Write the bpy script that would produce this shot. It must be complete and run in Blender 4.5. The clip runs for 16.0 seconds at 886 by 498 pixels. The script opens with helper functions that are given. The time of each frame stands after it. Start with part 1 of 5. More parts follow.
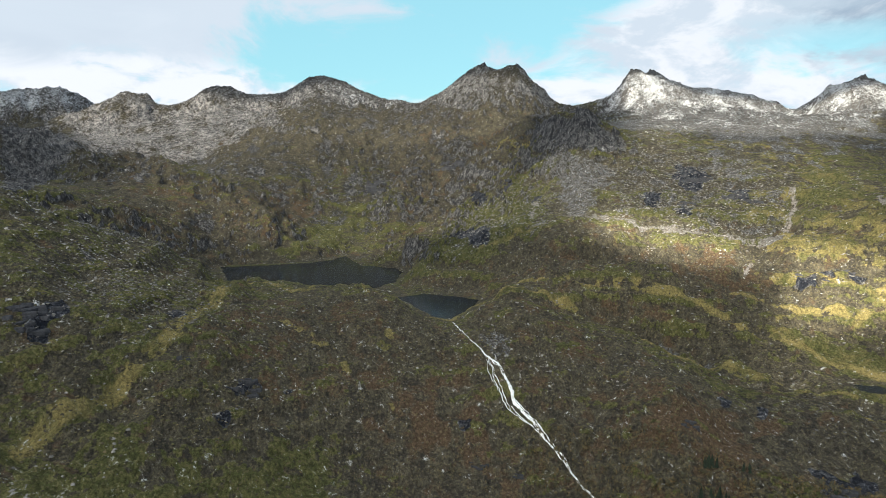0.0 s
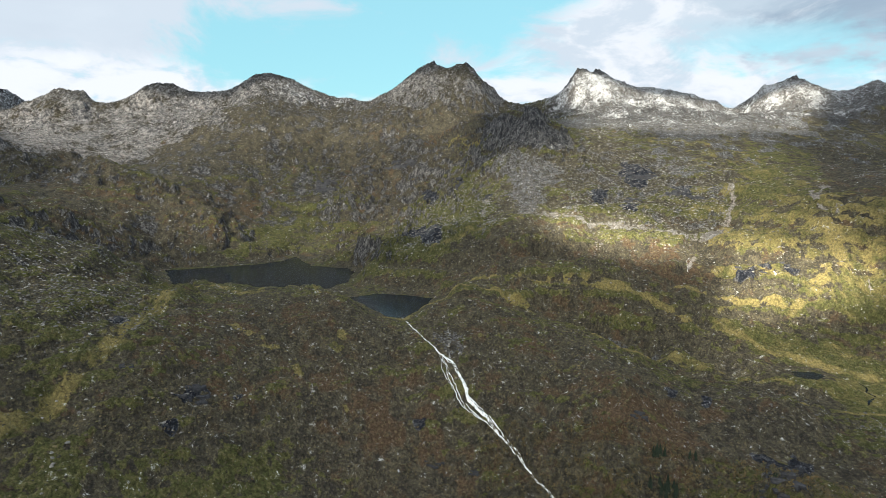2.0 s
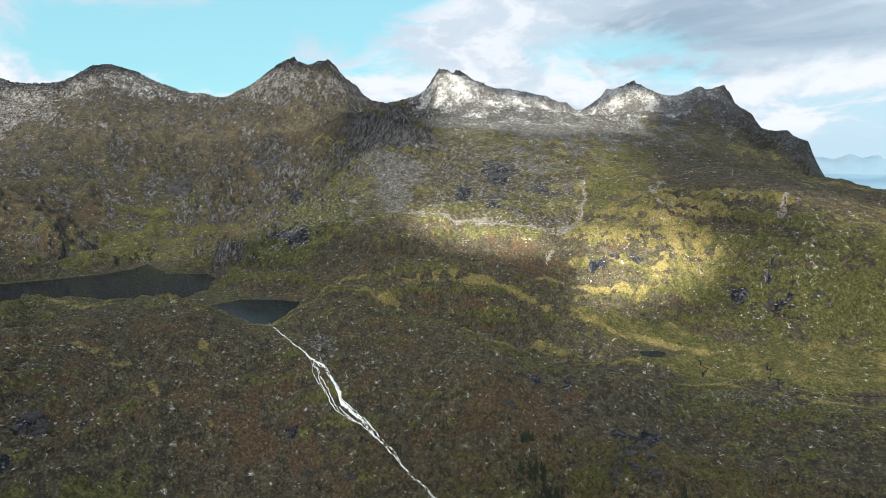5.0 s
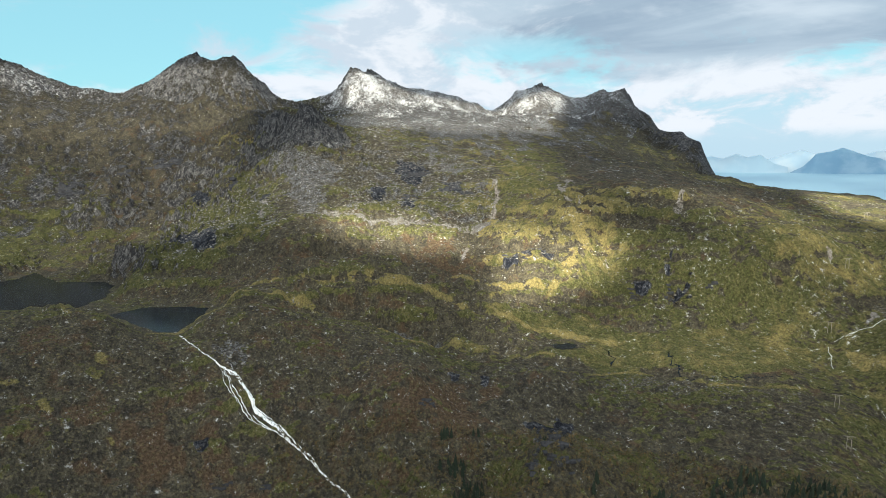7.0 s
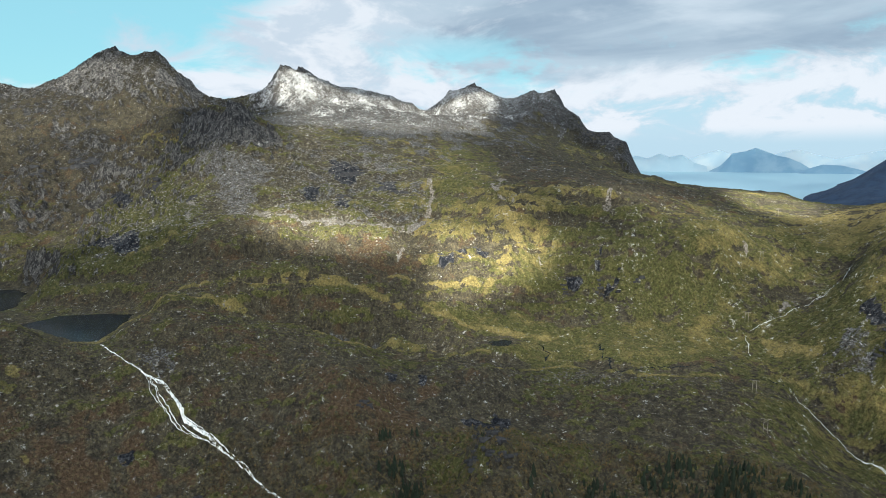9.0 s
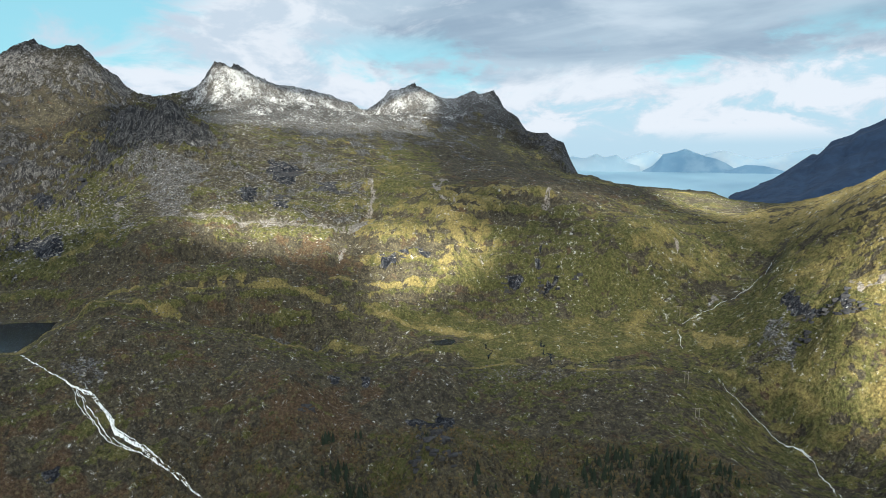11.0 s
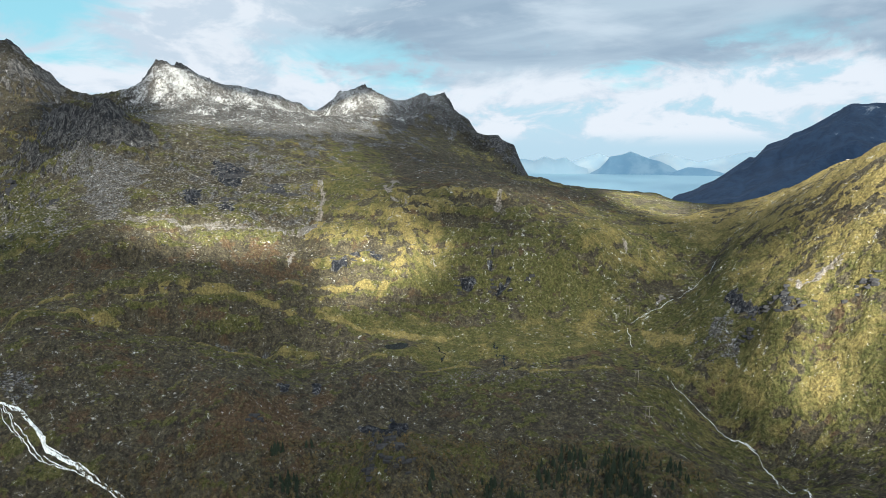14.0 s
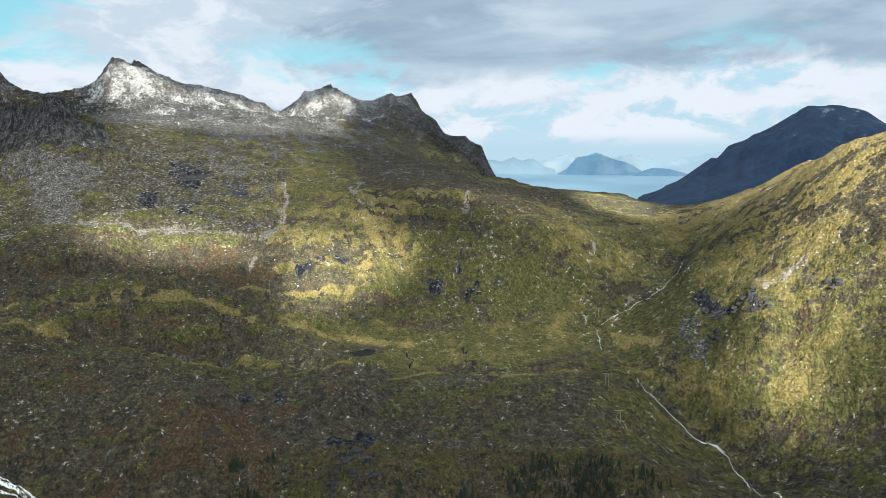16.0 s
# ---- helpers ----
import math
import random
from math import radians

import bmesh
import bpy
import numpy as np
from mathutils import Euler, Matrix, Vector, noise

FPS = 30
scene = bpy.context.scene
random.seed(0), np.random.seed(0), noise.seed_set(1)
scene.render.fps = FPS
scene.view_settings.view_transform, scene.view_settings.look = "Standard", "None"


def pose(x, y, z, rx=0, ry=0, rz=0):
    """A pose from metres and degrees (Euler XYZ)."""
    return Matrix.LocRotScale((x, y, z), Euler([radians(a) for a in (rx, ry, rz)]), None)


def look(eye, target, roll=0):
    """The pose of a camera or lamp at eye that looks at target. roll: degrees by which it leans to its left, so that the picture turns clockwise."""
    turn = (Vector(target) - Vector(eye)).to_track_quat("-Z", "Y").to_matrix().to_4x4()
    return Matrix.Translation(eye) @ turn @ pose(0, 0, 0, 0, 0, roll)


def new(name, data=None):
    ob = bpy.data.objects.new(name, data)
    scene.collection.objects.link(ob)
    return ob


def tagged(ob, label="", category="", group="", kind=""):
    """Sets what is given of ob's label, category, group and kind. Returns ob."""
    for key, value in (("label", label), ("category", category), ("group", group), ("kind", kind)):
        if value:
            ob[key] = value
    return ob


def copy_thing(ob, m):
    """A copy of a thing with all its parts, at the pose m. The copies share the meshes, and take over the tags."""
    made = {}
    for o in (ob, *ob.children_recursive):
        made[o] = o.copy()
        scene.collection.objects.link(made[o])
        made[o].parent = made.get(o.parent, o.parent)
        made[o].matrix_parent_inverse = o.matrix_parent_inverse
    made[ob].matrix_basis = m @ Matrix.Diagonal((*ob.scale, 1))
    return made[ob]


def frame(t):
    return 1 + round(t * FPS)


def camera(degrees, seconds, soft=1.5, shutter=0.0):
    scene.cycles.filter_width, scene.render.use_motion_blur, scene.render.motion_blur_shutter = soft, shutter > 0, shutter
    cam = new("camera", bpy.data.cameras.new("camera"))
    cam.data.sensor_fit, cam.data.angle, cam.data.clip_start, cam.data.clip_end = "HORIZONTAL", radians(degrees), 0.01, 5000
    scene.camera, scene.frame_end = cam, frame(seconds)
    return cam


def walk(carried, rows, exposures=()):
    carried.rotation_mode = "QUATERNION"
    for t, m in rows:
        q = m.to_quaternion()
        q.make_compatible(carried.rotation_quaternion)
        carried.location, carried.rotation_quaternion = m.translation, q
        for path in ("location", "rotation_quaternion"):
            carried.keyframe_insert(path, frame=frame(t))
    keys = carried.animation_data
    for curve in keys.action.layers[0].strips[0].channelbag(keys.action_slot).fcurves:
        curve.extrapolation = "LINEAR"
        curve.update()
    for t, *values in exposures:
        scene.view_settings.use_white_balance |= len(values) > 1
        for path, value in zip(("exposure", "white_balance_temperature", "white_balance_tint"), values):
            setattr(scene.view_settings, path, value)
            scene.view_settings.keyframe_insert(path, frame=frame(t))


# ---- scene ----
# ---------------------------------------------------------------- camera
cam = camera(71.93, 16.0, soft=0.9)
EYE = 300.0
# seconds, x, y, height over the first eye, yaw, pitch, roll
ROWS = [
    (0.0, 0.00, 0.00, 0.00, -0.00, -8.23, -0.27),
    (0.5, 0.20, 0.35, 0.21, -1.53, -8.28, -0.21),
    (1.0, 0.30, 0.66, 0.32, -3.08, -8.32, -0.11),
    (1.5, 0.37, 0.83, 0.29, -3.78, -8.34, -0.05),
    (2.0, 0.48, 0.99, 0.19, -4.53, -8.37, -0.01),
    (2.5, 0.61, 1.22, 0.09, -5.82, -8.37, 0.04),
    (3.0, 0.67, 1.57, 0.13, -7.66, -8.39, 0.07),
    (3.5, 0.71, 2.01, 0.26, -9.73, -8.43, 0.09),
    (4.0, 0.73, 2.42, 0.39, -12.01, -8.46, 0.11),
    (4.5, 0.84, 2.75, 0.54, -14.56, -8.50, 0.13),
    (5.0, 0.95, 3.05, 0.65, -16.94, -8.51, 0.13),
    (7.5, 2.08, 4.53, -0.01, -26.49, -8.56, 0.16),
    (8.0, 2.30, 4.78, -0.14, -27.94, -8.58, 0.16),
    (8.5, 2.41, 4.85, -0.29, -29.45, -8.59, 0.15),
    (9.0, 2.50, 4.88, -0.38, -30.97, -8.59, 0.15),
    (11.5, 3.20, 5.51, -0.46, -37.66, -8.59, 0.02),
    (12.0, 3.43, 5.91, -0.60, -38.77, -8.57, 0.01),
    (12.5, 3.79, 6.44, -0.74, -39.47, -8.53, -0.00),
    (13.0, 4.47, 7.30, -0.91, -39.93, -8.50, -0.02),
    (13.5, 5.60, 8.72, -1.07, -40.62, -8.46, -0.07),
    (14.0, 7.30, 10.67, -1.19, -40.94, -8.40, -0.10),
    (14.5, 9.57, 13.00, -1.25, -41.11, -8.38, -0.12),
    (15.0, 12.29, 15.60, -1.29, -41.84, -8.36, -0.14),
    (15.5, 15.35, 18.27, -1.22, -42.97, -8.32, -0.13),
    (16.0, 18.57, 20.98, -1.06, -43.92, -8.31, -0.05),
]
walk(cam, [(t, pose(x, y, EYE + z, 90 + p, r, w)) for t, x, y, z, w, p, r in ROWS],
     exposures=((0.0, 2.46, 6050, 10), (5.0, 2.44, 6030, 10), (8.0, 2.34, 5920, 8), (12.0, 2.30, 5850, 8), (16.0, 2.30, 5850, 8)))

# ---------------------------------------------------------------- noise and outlines on the plan
TURNS = np.random.RandomState(5).rand(256, 256) * 2 * math.pi
GX, GY = np.cos(TURNS), np.sin(TURNS)


def perlin(x, y, size, shift=0):
    """Gradient noise, about -0.7 to 0.7, with features of that size in metres."""
    u, v = x / size + 17.3 * shift, y / size + 41.7 * shift
    iu, iv = np.floor(u).astype(int), np.floor(v).astype(int)
    fu, fv = u - iu, v - iv
    su, sv = fu * fu * fu * (fu * (fu * 6 - 15) + 10), fv * fv * fv * (fv * (fv * 6 - 15) + 10)
    a0, a1, b0, b1 = iu & 255, (iu + 1) & 255, iv & 255, (iv + 1) & 255

    def dot(a, b, dx, dy):
        return GX[a, b] * dx + GY[a, b] * dy

    low = dot(a0, b0, fu, fv) * (1 - su) + dot(a1, b0, fu - 1, fv) * su
    high = dot(a0, b1, fu, fv - 1) * (1 - su) + dot(a1, b1, fu - 1, fv - 1) * su
    return low * (1 - sv) + high * sv


def smooth(v, low, high):
    s = np.clip((v - low) / (high - low), 0, 1)
    return s * s * (3 - 2 * s)


def line_distance(x, y, pts):
    """Distance from places to a polyline."""
    best = np.full(len(x), 1e9)
    p = np.array(pts, float)[:, :2]
    for a, b in zip(p[:-1], p[1:]):
        e = b - a
        s = np.clip(((x - a[0]) * e[0] + (y - a[1]) * e[1]) / (e @ e), 0, 1)
        best = np.minimum(best, np.hypot(x - a[0] - s * e[0], y - a[1] - s * e[1]))
    return best


def inside(x, y, pts):
    odd = np.zeros(len(x), bool)
    p = np.array(pts, float)[:, :2]
    for a, b in zip(p, np.roll(p, -1, axis=0)):
        if a[1] != b[1]:
            odd ^= ((a[1] > y) != (b[1] > y)) & (x < (b[0] - a[0]) * (y - a[1]) / (b[1] - a[1]) + a[0])
    return odd


# ---------------------------------------------------------------- sky and sun
SUN_AZ, SUN_EL = 215.0, 33.0            # degrees clockwise from +y, and above the horizon
sun_way = Vector((math.sin(radians(SUN_AZ)) * math.cos(radians(SUN_EL)),
                  math.cos(radians(SUN_AZ)) * math.cos(radians(SUN_EL)), math.sin(radians(SUN_EL))))
sun = new("sun", bpy.data.lights.new("sun", "SUN"))
sun.data.energy, sun.data.angle, sun.data.color = 5.0, radians(0.5), (1.0, 0.86, 0.62)
sun.matrix_world = look(sun_way * 3000, (0, 0, 0))


class Nodes:
    """Short calls to build a node tree."""

    def __init__(self, tree):
        self.tree = tree
        tree.nodes.clear()

    def add(self, kind):
        return self.tree.nodes.new(kind)

    def link(self, a, b):
        self.tree.links.new(a, b)

    def put(self, socket, value):
        if isinstance(value, bpy.types.NodeSocket):
            self.link(value, socket)
        elif value is not None:
            if socket.type == "RGBA" and len(value) == 3:
                value = (*value, 1)
            socket.default_value = value

    def math(self, op, a, b=None, c=None, clamp=False):
        n = self.add("ShaderNodeMath")
        n.operation, n.use_clamp = op, clamp
        for s, v in zip(n.inputs, (a, b, c)):
            self.put(s, v)
        return n.outputs[0]

    def vec(self, op, a, b=None, scale=None):
        n = self.add("ShaderNodeVectorMath")
        n.operation = op
        self.put(n.inputs[0], a)
        if b is not None:
            self.put(n.inputs[1], b)
        if scale is not None:
            self.put(n.inputs["Scale"], scale)
        return n.outputs["Value"] if op in ("DOT_PRODUCT", "LENGTH", "DISTANCE") else n.outputs[0]

    def noise(self, where, scale, detail=4, rough=0.55, distort=0.0):
        n = self.add("ShaderNodeTexNoise")
        self.put(n.inputs["Vector"], where)
        for key, v in (("Scale", scale), ("Detail", detail), ("Roughness", rough), ("Distortion", distort)):
            n.inputs[key].default_value = v
        return n.outputs["Fac"]

    def voronoi(self, where, scale, feature="F1"):
        n = self.add("ShaderNodeTexVoronoi")
        n.feature = feature
        self.put(n.inputs["Vector"], where)
        n.inputs["Scale"].default_value = scale
        return n

    def warp(self, where, scale):
        n = self.add("ShaderNodeTexNoise")
        self.put(n.inputs["Vector"], where)
        n.inputs["Scale"].default_value = scale
        return n.outputs["Color"]

    def step(self, value, low, high):
        n = self.add("ShaderNodeMapRange")
        n.interpolation_type = "SMOOTHSTEP"
        self.put(n.inputs[0], value)
        n.inputs[1].default_value, n.inputs[2].default_value = low, high
        return n.outputs[0]

    def mix(self, fac, a, b, blend="MIX"):
        n = self.add("ShaderNodeMix")
        n.data_type, n.blend_type = "RGBA", blend
        self.put(n.inputs["Factor"], fac)
        self.put(n.inputs[6], a)
        self.put(n.inputs[7], b)
        return n.outputs[2]

    def bump(self, height, strength, distance, normal=None):
        n = self.add("ShaderNodeBump")
        self.put(n.inputs["Height"], height)
        n.inputs["Strength"].default_value, n.inputs["Distance"].default_value = strength, distance
        if normal is not None:
            self.link(normal, n.inputs["Normal"])
        return n.outputs[0]


def build_sky():
    world = bpy.data.worlds.new("sky")
    scene.world = world
    world.use_nodes = True
    n = Nodes(world.node_tree)
    out = n.add("ShaderNodeOutputWorld")
    back = n.add("ShaderNodeBackground")
    n.link(back.outputs[0], out.inputs[0])
    sky = n.add("ShaderNodeTexSky")
    sky.sky_type, sky.sun_disc = "NISHITA", False
    sky.sun_elevation, sky.sun_rotation, sky.altitude = radians(SUN_EL), radians(SUN_AZ), 400
    way = n.add("ShaderNodeTexCoord").outputs["Generated"]
    z = n.add("ShaderNodeSeparateXYZ")
    n.link(way, z.inputs[0])
    up = z.outputs[2]
    # a grey cloud deck high up, heaped white clouds low down, and breaks of clear sky
    soft = n.noise(n.vec("ADD", n.vec("MULTIPLY", way, (2.6, 2.6, 9.0)), (4.2, 1.3, 0.4)), 1.0, 7, 0.55, 0.35)
    shade = n.noise(n.vec("ADD", n.vec("MULTIPLY", way, (2.2, 2.2, 11.0)), (9.1, 3.7, 2.0)), 1.0, 7, 0.52, 0.5)
    puff = n.noise(n.vec("MULTIPLY", way, (9.0, 9.0, 20.0)), 1.0, 8, 0.6, 0.35)
    curl = n.noise(n.vec("MULTIPLY", way, (5.0, 5.0, 11.0)), 1.0, 7, 0.62, 0.5)
    side = z.outputs[0]

    def break_at(centre, scale, ragged):
        away = n.vec("LENGTH", n.vec("MULTIPLY", n.vec("SUBTRACT", way, centre), scale))
        return n.math("SUBTRACT", 1.0, n.step(n.math("ADD", away, n.math("MULTIPLY", n.math("SUBTRACT", curl, 0.5), ragged)), 0.6, 1.15))

    open_sky = n.math("MAXIMUM", break_at((0.10, 0.97, 0.235), (5.0, 1.0, 9.0), 2.6), break_at((-0.07, 0.99, 0.155), (4.4, 1.0, 13.0), 2.4))
    gap_noise = n.step(n.math("ADD", soft, n.math("MULTIPLY", n.math("SUBTRACT", curl, 0.5), 0.6)), 0.47, 0.36)
    band = n.math("MULTIPLY", n.step(up, 0.085, 0.125), n.step(up, 0.21, 0.15))
    east = n.step(side, 0.30, 0.52)
    open_sky = n.math("MAXIMUM", open_sky, n.math("MULTIPLY", n.math("MULTIPLY", gap_noise, band), n.math("MULTIPLY", east, 0.85)))
    cover = n.math("SUBTRACT", 1.0, open_sky)
    deck = n.mix(n.step(shade, 0.36, 0.60), (0.375, 0.470, 0.555), (0.585, 0.680, 0.735))
    deck = n.mix(n.math("MULTIPLY", n.step(soft, 0.50, 0.66), 0.75), deck, (0.765, 0.83, 0.86))
    deck = n.mix(n.math("MULTIPLY", n.math("SUBTRACT", 1.0, east), 0.8), deck, (0.74, 0.795, 0.835))
    low = n.step(n.math("ADD", up, n.math("MULTIPLY", n.math("SUBTRACT", curl, 0.5), 0.11)), 0.155, 0.115)
    pale = n.mix(n.step(up, 0.0, 0.09), (0.66, 0.80, 0.855), (0.60, 0.81, 0.87))
    heaps = n.mix(n.step(n.math("ADD", puff, n.math("MULTIPLY", n.math("SUBTRACT", shade, 0.5), 0.5)), 0.34, 0.48), pale, n.mix(n.step(puff, 0.40, 0.54), (0.80, 0.84, 0.865), (0.95, 0.955, 0.95)))
    heaps = n.mix(n.step(up, 0.045, 0.015), heaps, (0.61, 0.78, 0.845))
    cloud = n.mix(low, deck, heaps)
    bank = break_at((0.34, 0.92, 0.165), (4.6, 3.0, 10.0), 3.0)      # the bright heap beside the clear break
    cloud = n.mix(n.math("MULTIPLY", bank, 0.9), cloud, n.mix(n.step(puff, 0.40, 0.56), (0.70, 0.765, 0.81), (0.95, 0.95, 0.94)))
    clear = n.mix(1.0, sky.outputs[0], (0.105, 0.135, 0.112), "MULTIPLY")
    clear = n.mix(0.7, clear, (0.45, 0.86, 0.92))
    n.link(n.mix(cover, clear, cloud), back.inputs[0])
    back.inputs[1].default_value = 0.187


build_sky()


def cloud_material():
    m = bpy.data.materials.new("cloud")
    m.use_nodes = True
    n = Nodes(m.node_tree)
    out = n.add("ShaderNodeOutputMaterial")
    mixer, clear, white = n.add("ShaderNodeMixShader"), n.add("ShaderNodeBsdfTransparent"), n.add("ShaderNodeBsdfTranslucent")
    white.inputs[0].default_value = (0.44, 0.48, 0.55, 1)
    att = n.add("ShaderNodeAttribute")
    att.attribute_name = "cloud_cover"
    n.link(att.outputs["Fac"], mixer.inputs[0])
    n.link(clear.outputs[0], mixer.inputs[1])
    n.link(white.outputs[0], mixer.inputs[2])
    n.link(mixer.outputs[0], out.inputs[0])
    return m


# An added broken cloud layer, out of view towards the sun at 2900 m, shades the ground; its gaps are outlined to light
# chosen slopes: thinness, softness of the edge, outline of each gap
CLOUD_LIGHT_GAPS = [
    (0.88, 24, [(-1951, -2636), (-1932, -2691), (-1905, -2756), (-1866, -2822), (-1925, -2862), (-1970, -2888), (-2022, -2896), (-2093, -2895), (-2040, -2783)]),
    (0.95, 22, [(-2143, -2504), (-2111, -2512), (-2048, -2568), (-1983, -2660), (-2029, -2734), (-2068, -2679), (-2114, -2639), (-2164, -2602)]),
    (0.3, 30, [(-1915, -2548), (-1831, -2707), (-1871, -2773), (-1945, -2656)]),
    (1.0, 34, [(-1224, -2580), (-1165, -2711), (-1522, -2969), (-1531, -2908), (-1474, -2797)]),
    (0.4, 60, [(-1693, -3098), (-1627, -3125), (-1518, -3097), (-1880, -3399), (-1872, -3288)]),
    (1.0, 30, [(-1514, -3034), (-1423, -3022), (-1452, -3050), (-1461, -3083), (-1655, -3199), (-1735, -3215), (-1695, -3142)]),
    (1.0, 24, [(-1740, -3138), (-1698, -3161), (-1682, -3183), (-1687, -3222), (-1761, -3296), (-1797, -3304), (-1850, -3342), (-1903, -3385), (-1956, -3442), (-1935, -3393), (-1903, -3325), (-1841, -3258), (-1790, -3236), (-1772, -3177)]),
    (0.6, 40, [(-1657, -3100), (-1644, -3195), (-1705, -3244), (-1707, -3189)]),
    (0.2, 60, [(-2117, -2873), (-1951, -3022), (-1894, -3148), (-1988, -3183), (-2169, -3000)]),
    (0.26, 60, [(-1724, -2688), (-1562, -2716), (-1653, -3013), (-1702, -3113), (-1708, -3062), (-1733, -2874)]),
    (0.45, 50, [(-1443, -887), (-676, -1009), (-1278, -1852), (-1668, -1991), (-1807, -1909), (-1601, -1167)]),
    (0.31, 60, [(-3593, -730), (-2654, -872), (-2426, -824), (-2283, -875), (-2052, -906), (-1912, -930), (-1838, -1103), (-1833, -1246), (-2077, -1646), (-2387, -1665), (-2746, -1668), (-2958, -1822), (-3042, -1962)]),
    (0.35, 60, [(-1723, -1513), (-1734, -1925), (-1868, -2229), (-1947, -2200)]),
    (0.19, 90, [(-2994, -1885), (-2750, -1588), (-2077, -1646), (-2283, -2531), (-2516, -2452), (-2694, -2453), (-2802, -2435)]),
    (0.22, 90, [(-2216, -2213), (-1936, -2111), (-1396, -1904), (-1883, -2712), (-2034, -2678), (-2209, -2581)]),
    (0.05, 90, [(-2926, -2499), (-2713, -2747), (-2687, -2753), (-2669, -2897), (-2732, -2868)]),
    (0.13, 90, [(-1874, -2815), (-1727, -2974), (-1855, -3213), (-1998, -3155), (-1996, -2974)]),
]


def build_shading_cloud_layer():
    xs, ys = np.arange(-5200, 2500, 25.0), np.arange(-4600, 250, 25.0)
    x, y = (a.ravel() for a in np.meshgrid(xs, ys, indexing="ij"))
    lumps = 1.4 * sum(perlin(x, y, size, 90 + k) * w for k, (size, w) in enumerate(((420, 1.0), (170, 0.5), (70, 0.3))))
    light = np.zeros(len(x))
    for thin, soft, outline in CLOUD_LIGHT_GAPS:
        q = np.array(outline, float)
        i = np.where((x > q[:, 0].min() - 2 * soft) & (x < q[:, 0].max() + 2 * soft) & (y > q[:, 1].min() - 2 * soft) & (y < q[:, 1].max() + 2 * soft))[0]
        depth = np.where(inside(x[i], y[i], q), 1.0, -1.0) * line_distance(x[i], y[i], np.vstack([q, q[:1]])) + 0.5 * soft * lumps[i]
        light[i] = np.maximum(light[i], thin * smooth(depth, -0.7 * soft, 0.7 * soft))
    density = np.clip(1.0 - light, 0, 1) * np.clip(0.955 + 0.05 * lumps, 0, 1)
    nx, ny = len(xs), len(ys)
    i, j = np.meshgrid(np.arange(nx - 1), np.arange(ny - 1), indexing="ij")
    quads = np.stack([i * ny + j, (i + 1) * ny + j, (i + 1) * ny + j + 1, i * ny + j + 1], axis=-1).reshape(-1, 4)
    mesh = bpy.data.meshes.new("shading_cloud_layer")
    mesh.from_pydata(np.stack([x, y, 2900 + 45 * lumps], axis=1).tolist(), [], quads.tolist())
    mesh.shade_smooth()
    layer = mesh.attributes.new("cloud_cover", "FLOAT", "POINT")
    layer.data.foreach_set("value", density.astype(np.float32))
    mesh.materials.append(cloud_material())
    return tagged(new("shading_cloud_layer", mesh), "unseen grey cloud layer added to shade the mountains, with gaps for sunlight", "cloud", kind="structure")


build_shading_cloud_layer()

# ---------------------------------------------------------------- materials
def material(name):
    m = bpy.data.materials.new(name)
    m.use_nodes = True
    n = Nodes(m.node_tree)
    out = n.add("ShaderNodeOutputMaterial")
    bsdf = n.add("ShaderNodeBsdfPrincipled")
    n.link(bsdf.outputs[0], out.inputs[0])
    where = n.add("ShaderNodeTexCoord").outputs["Object"]
    return m, n, bsdf, where


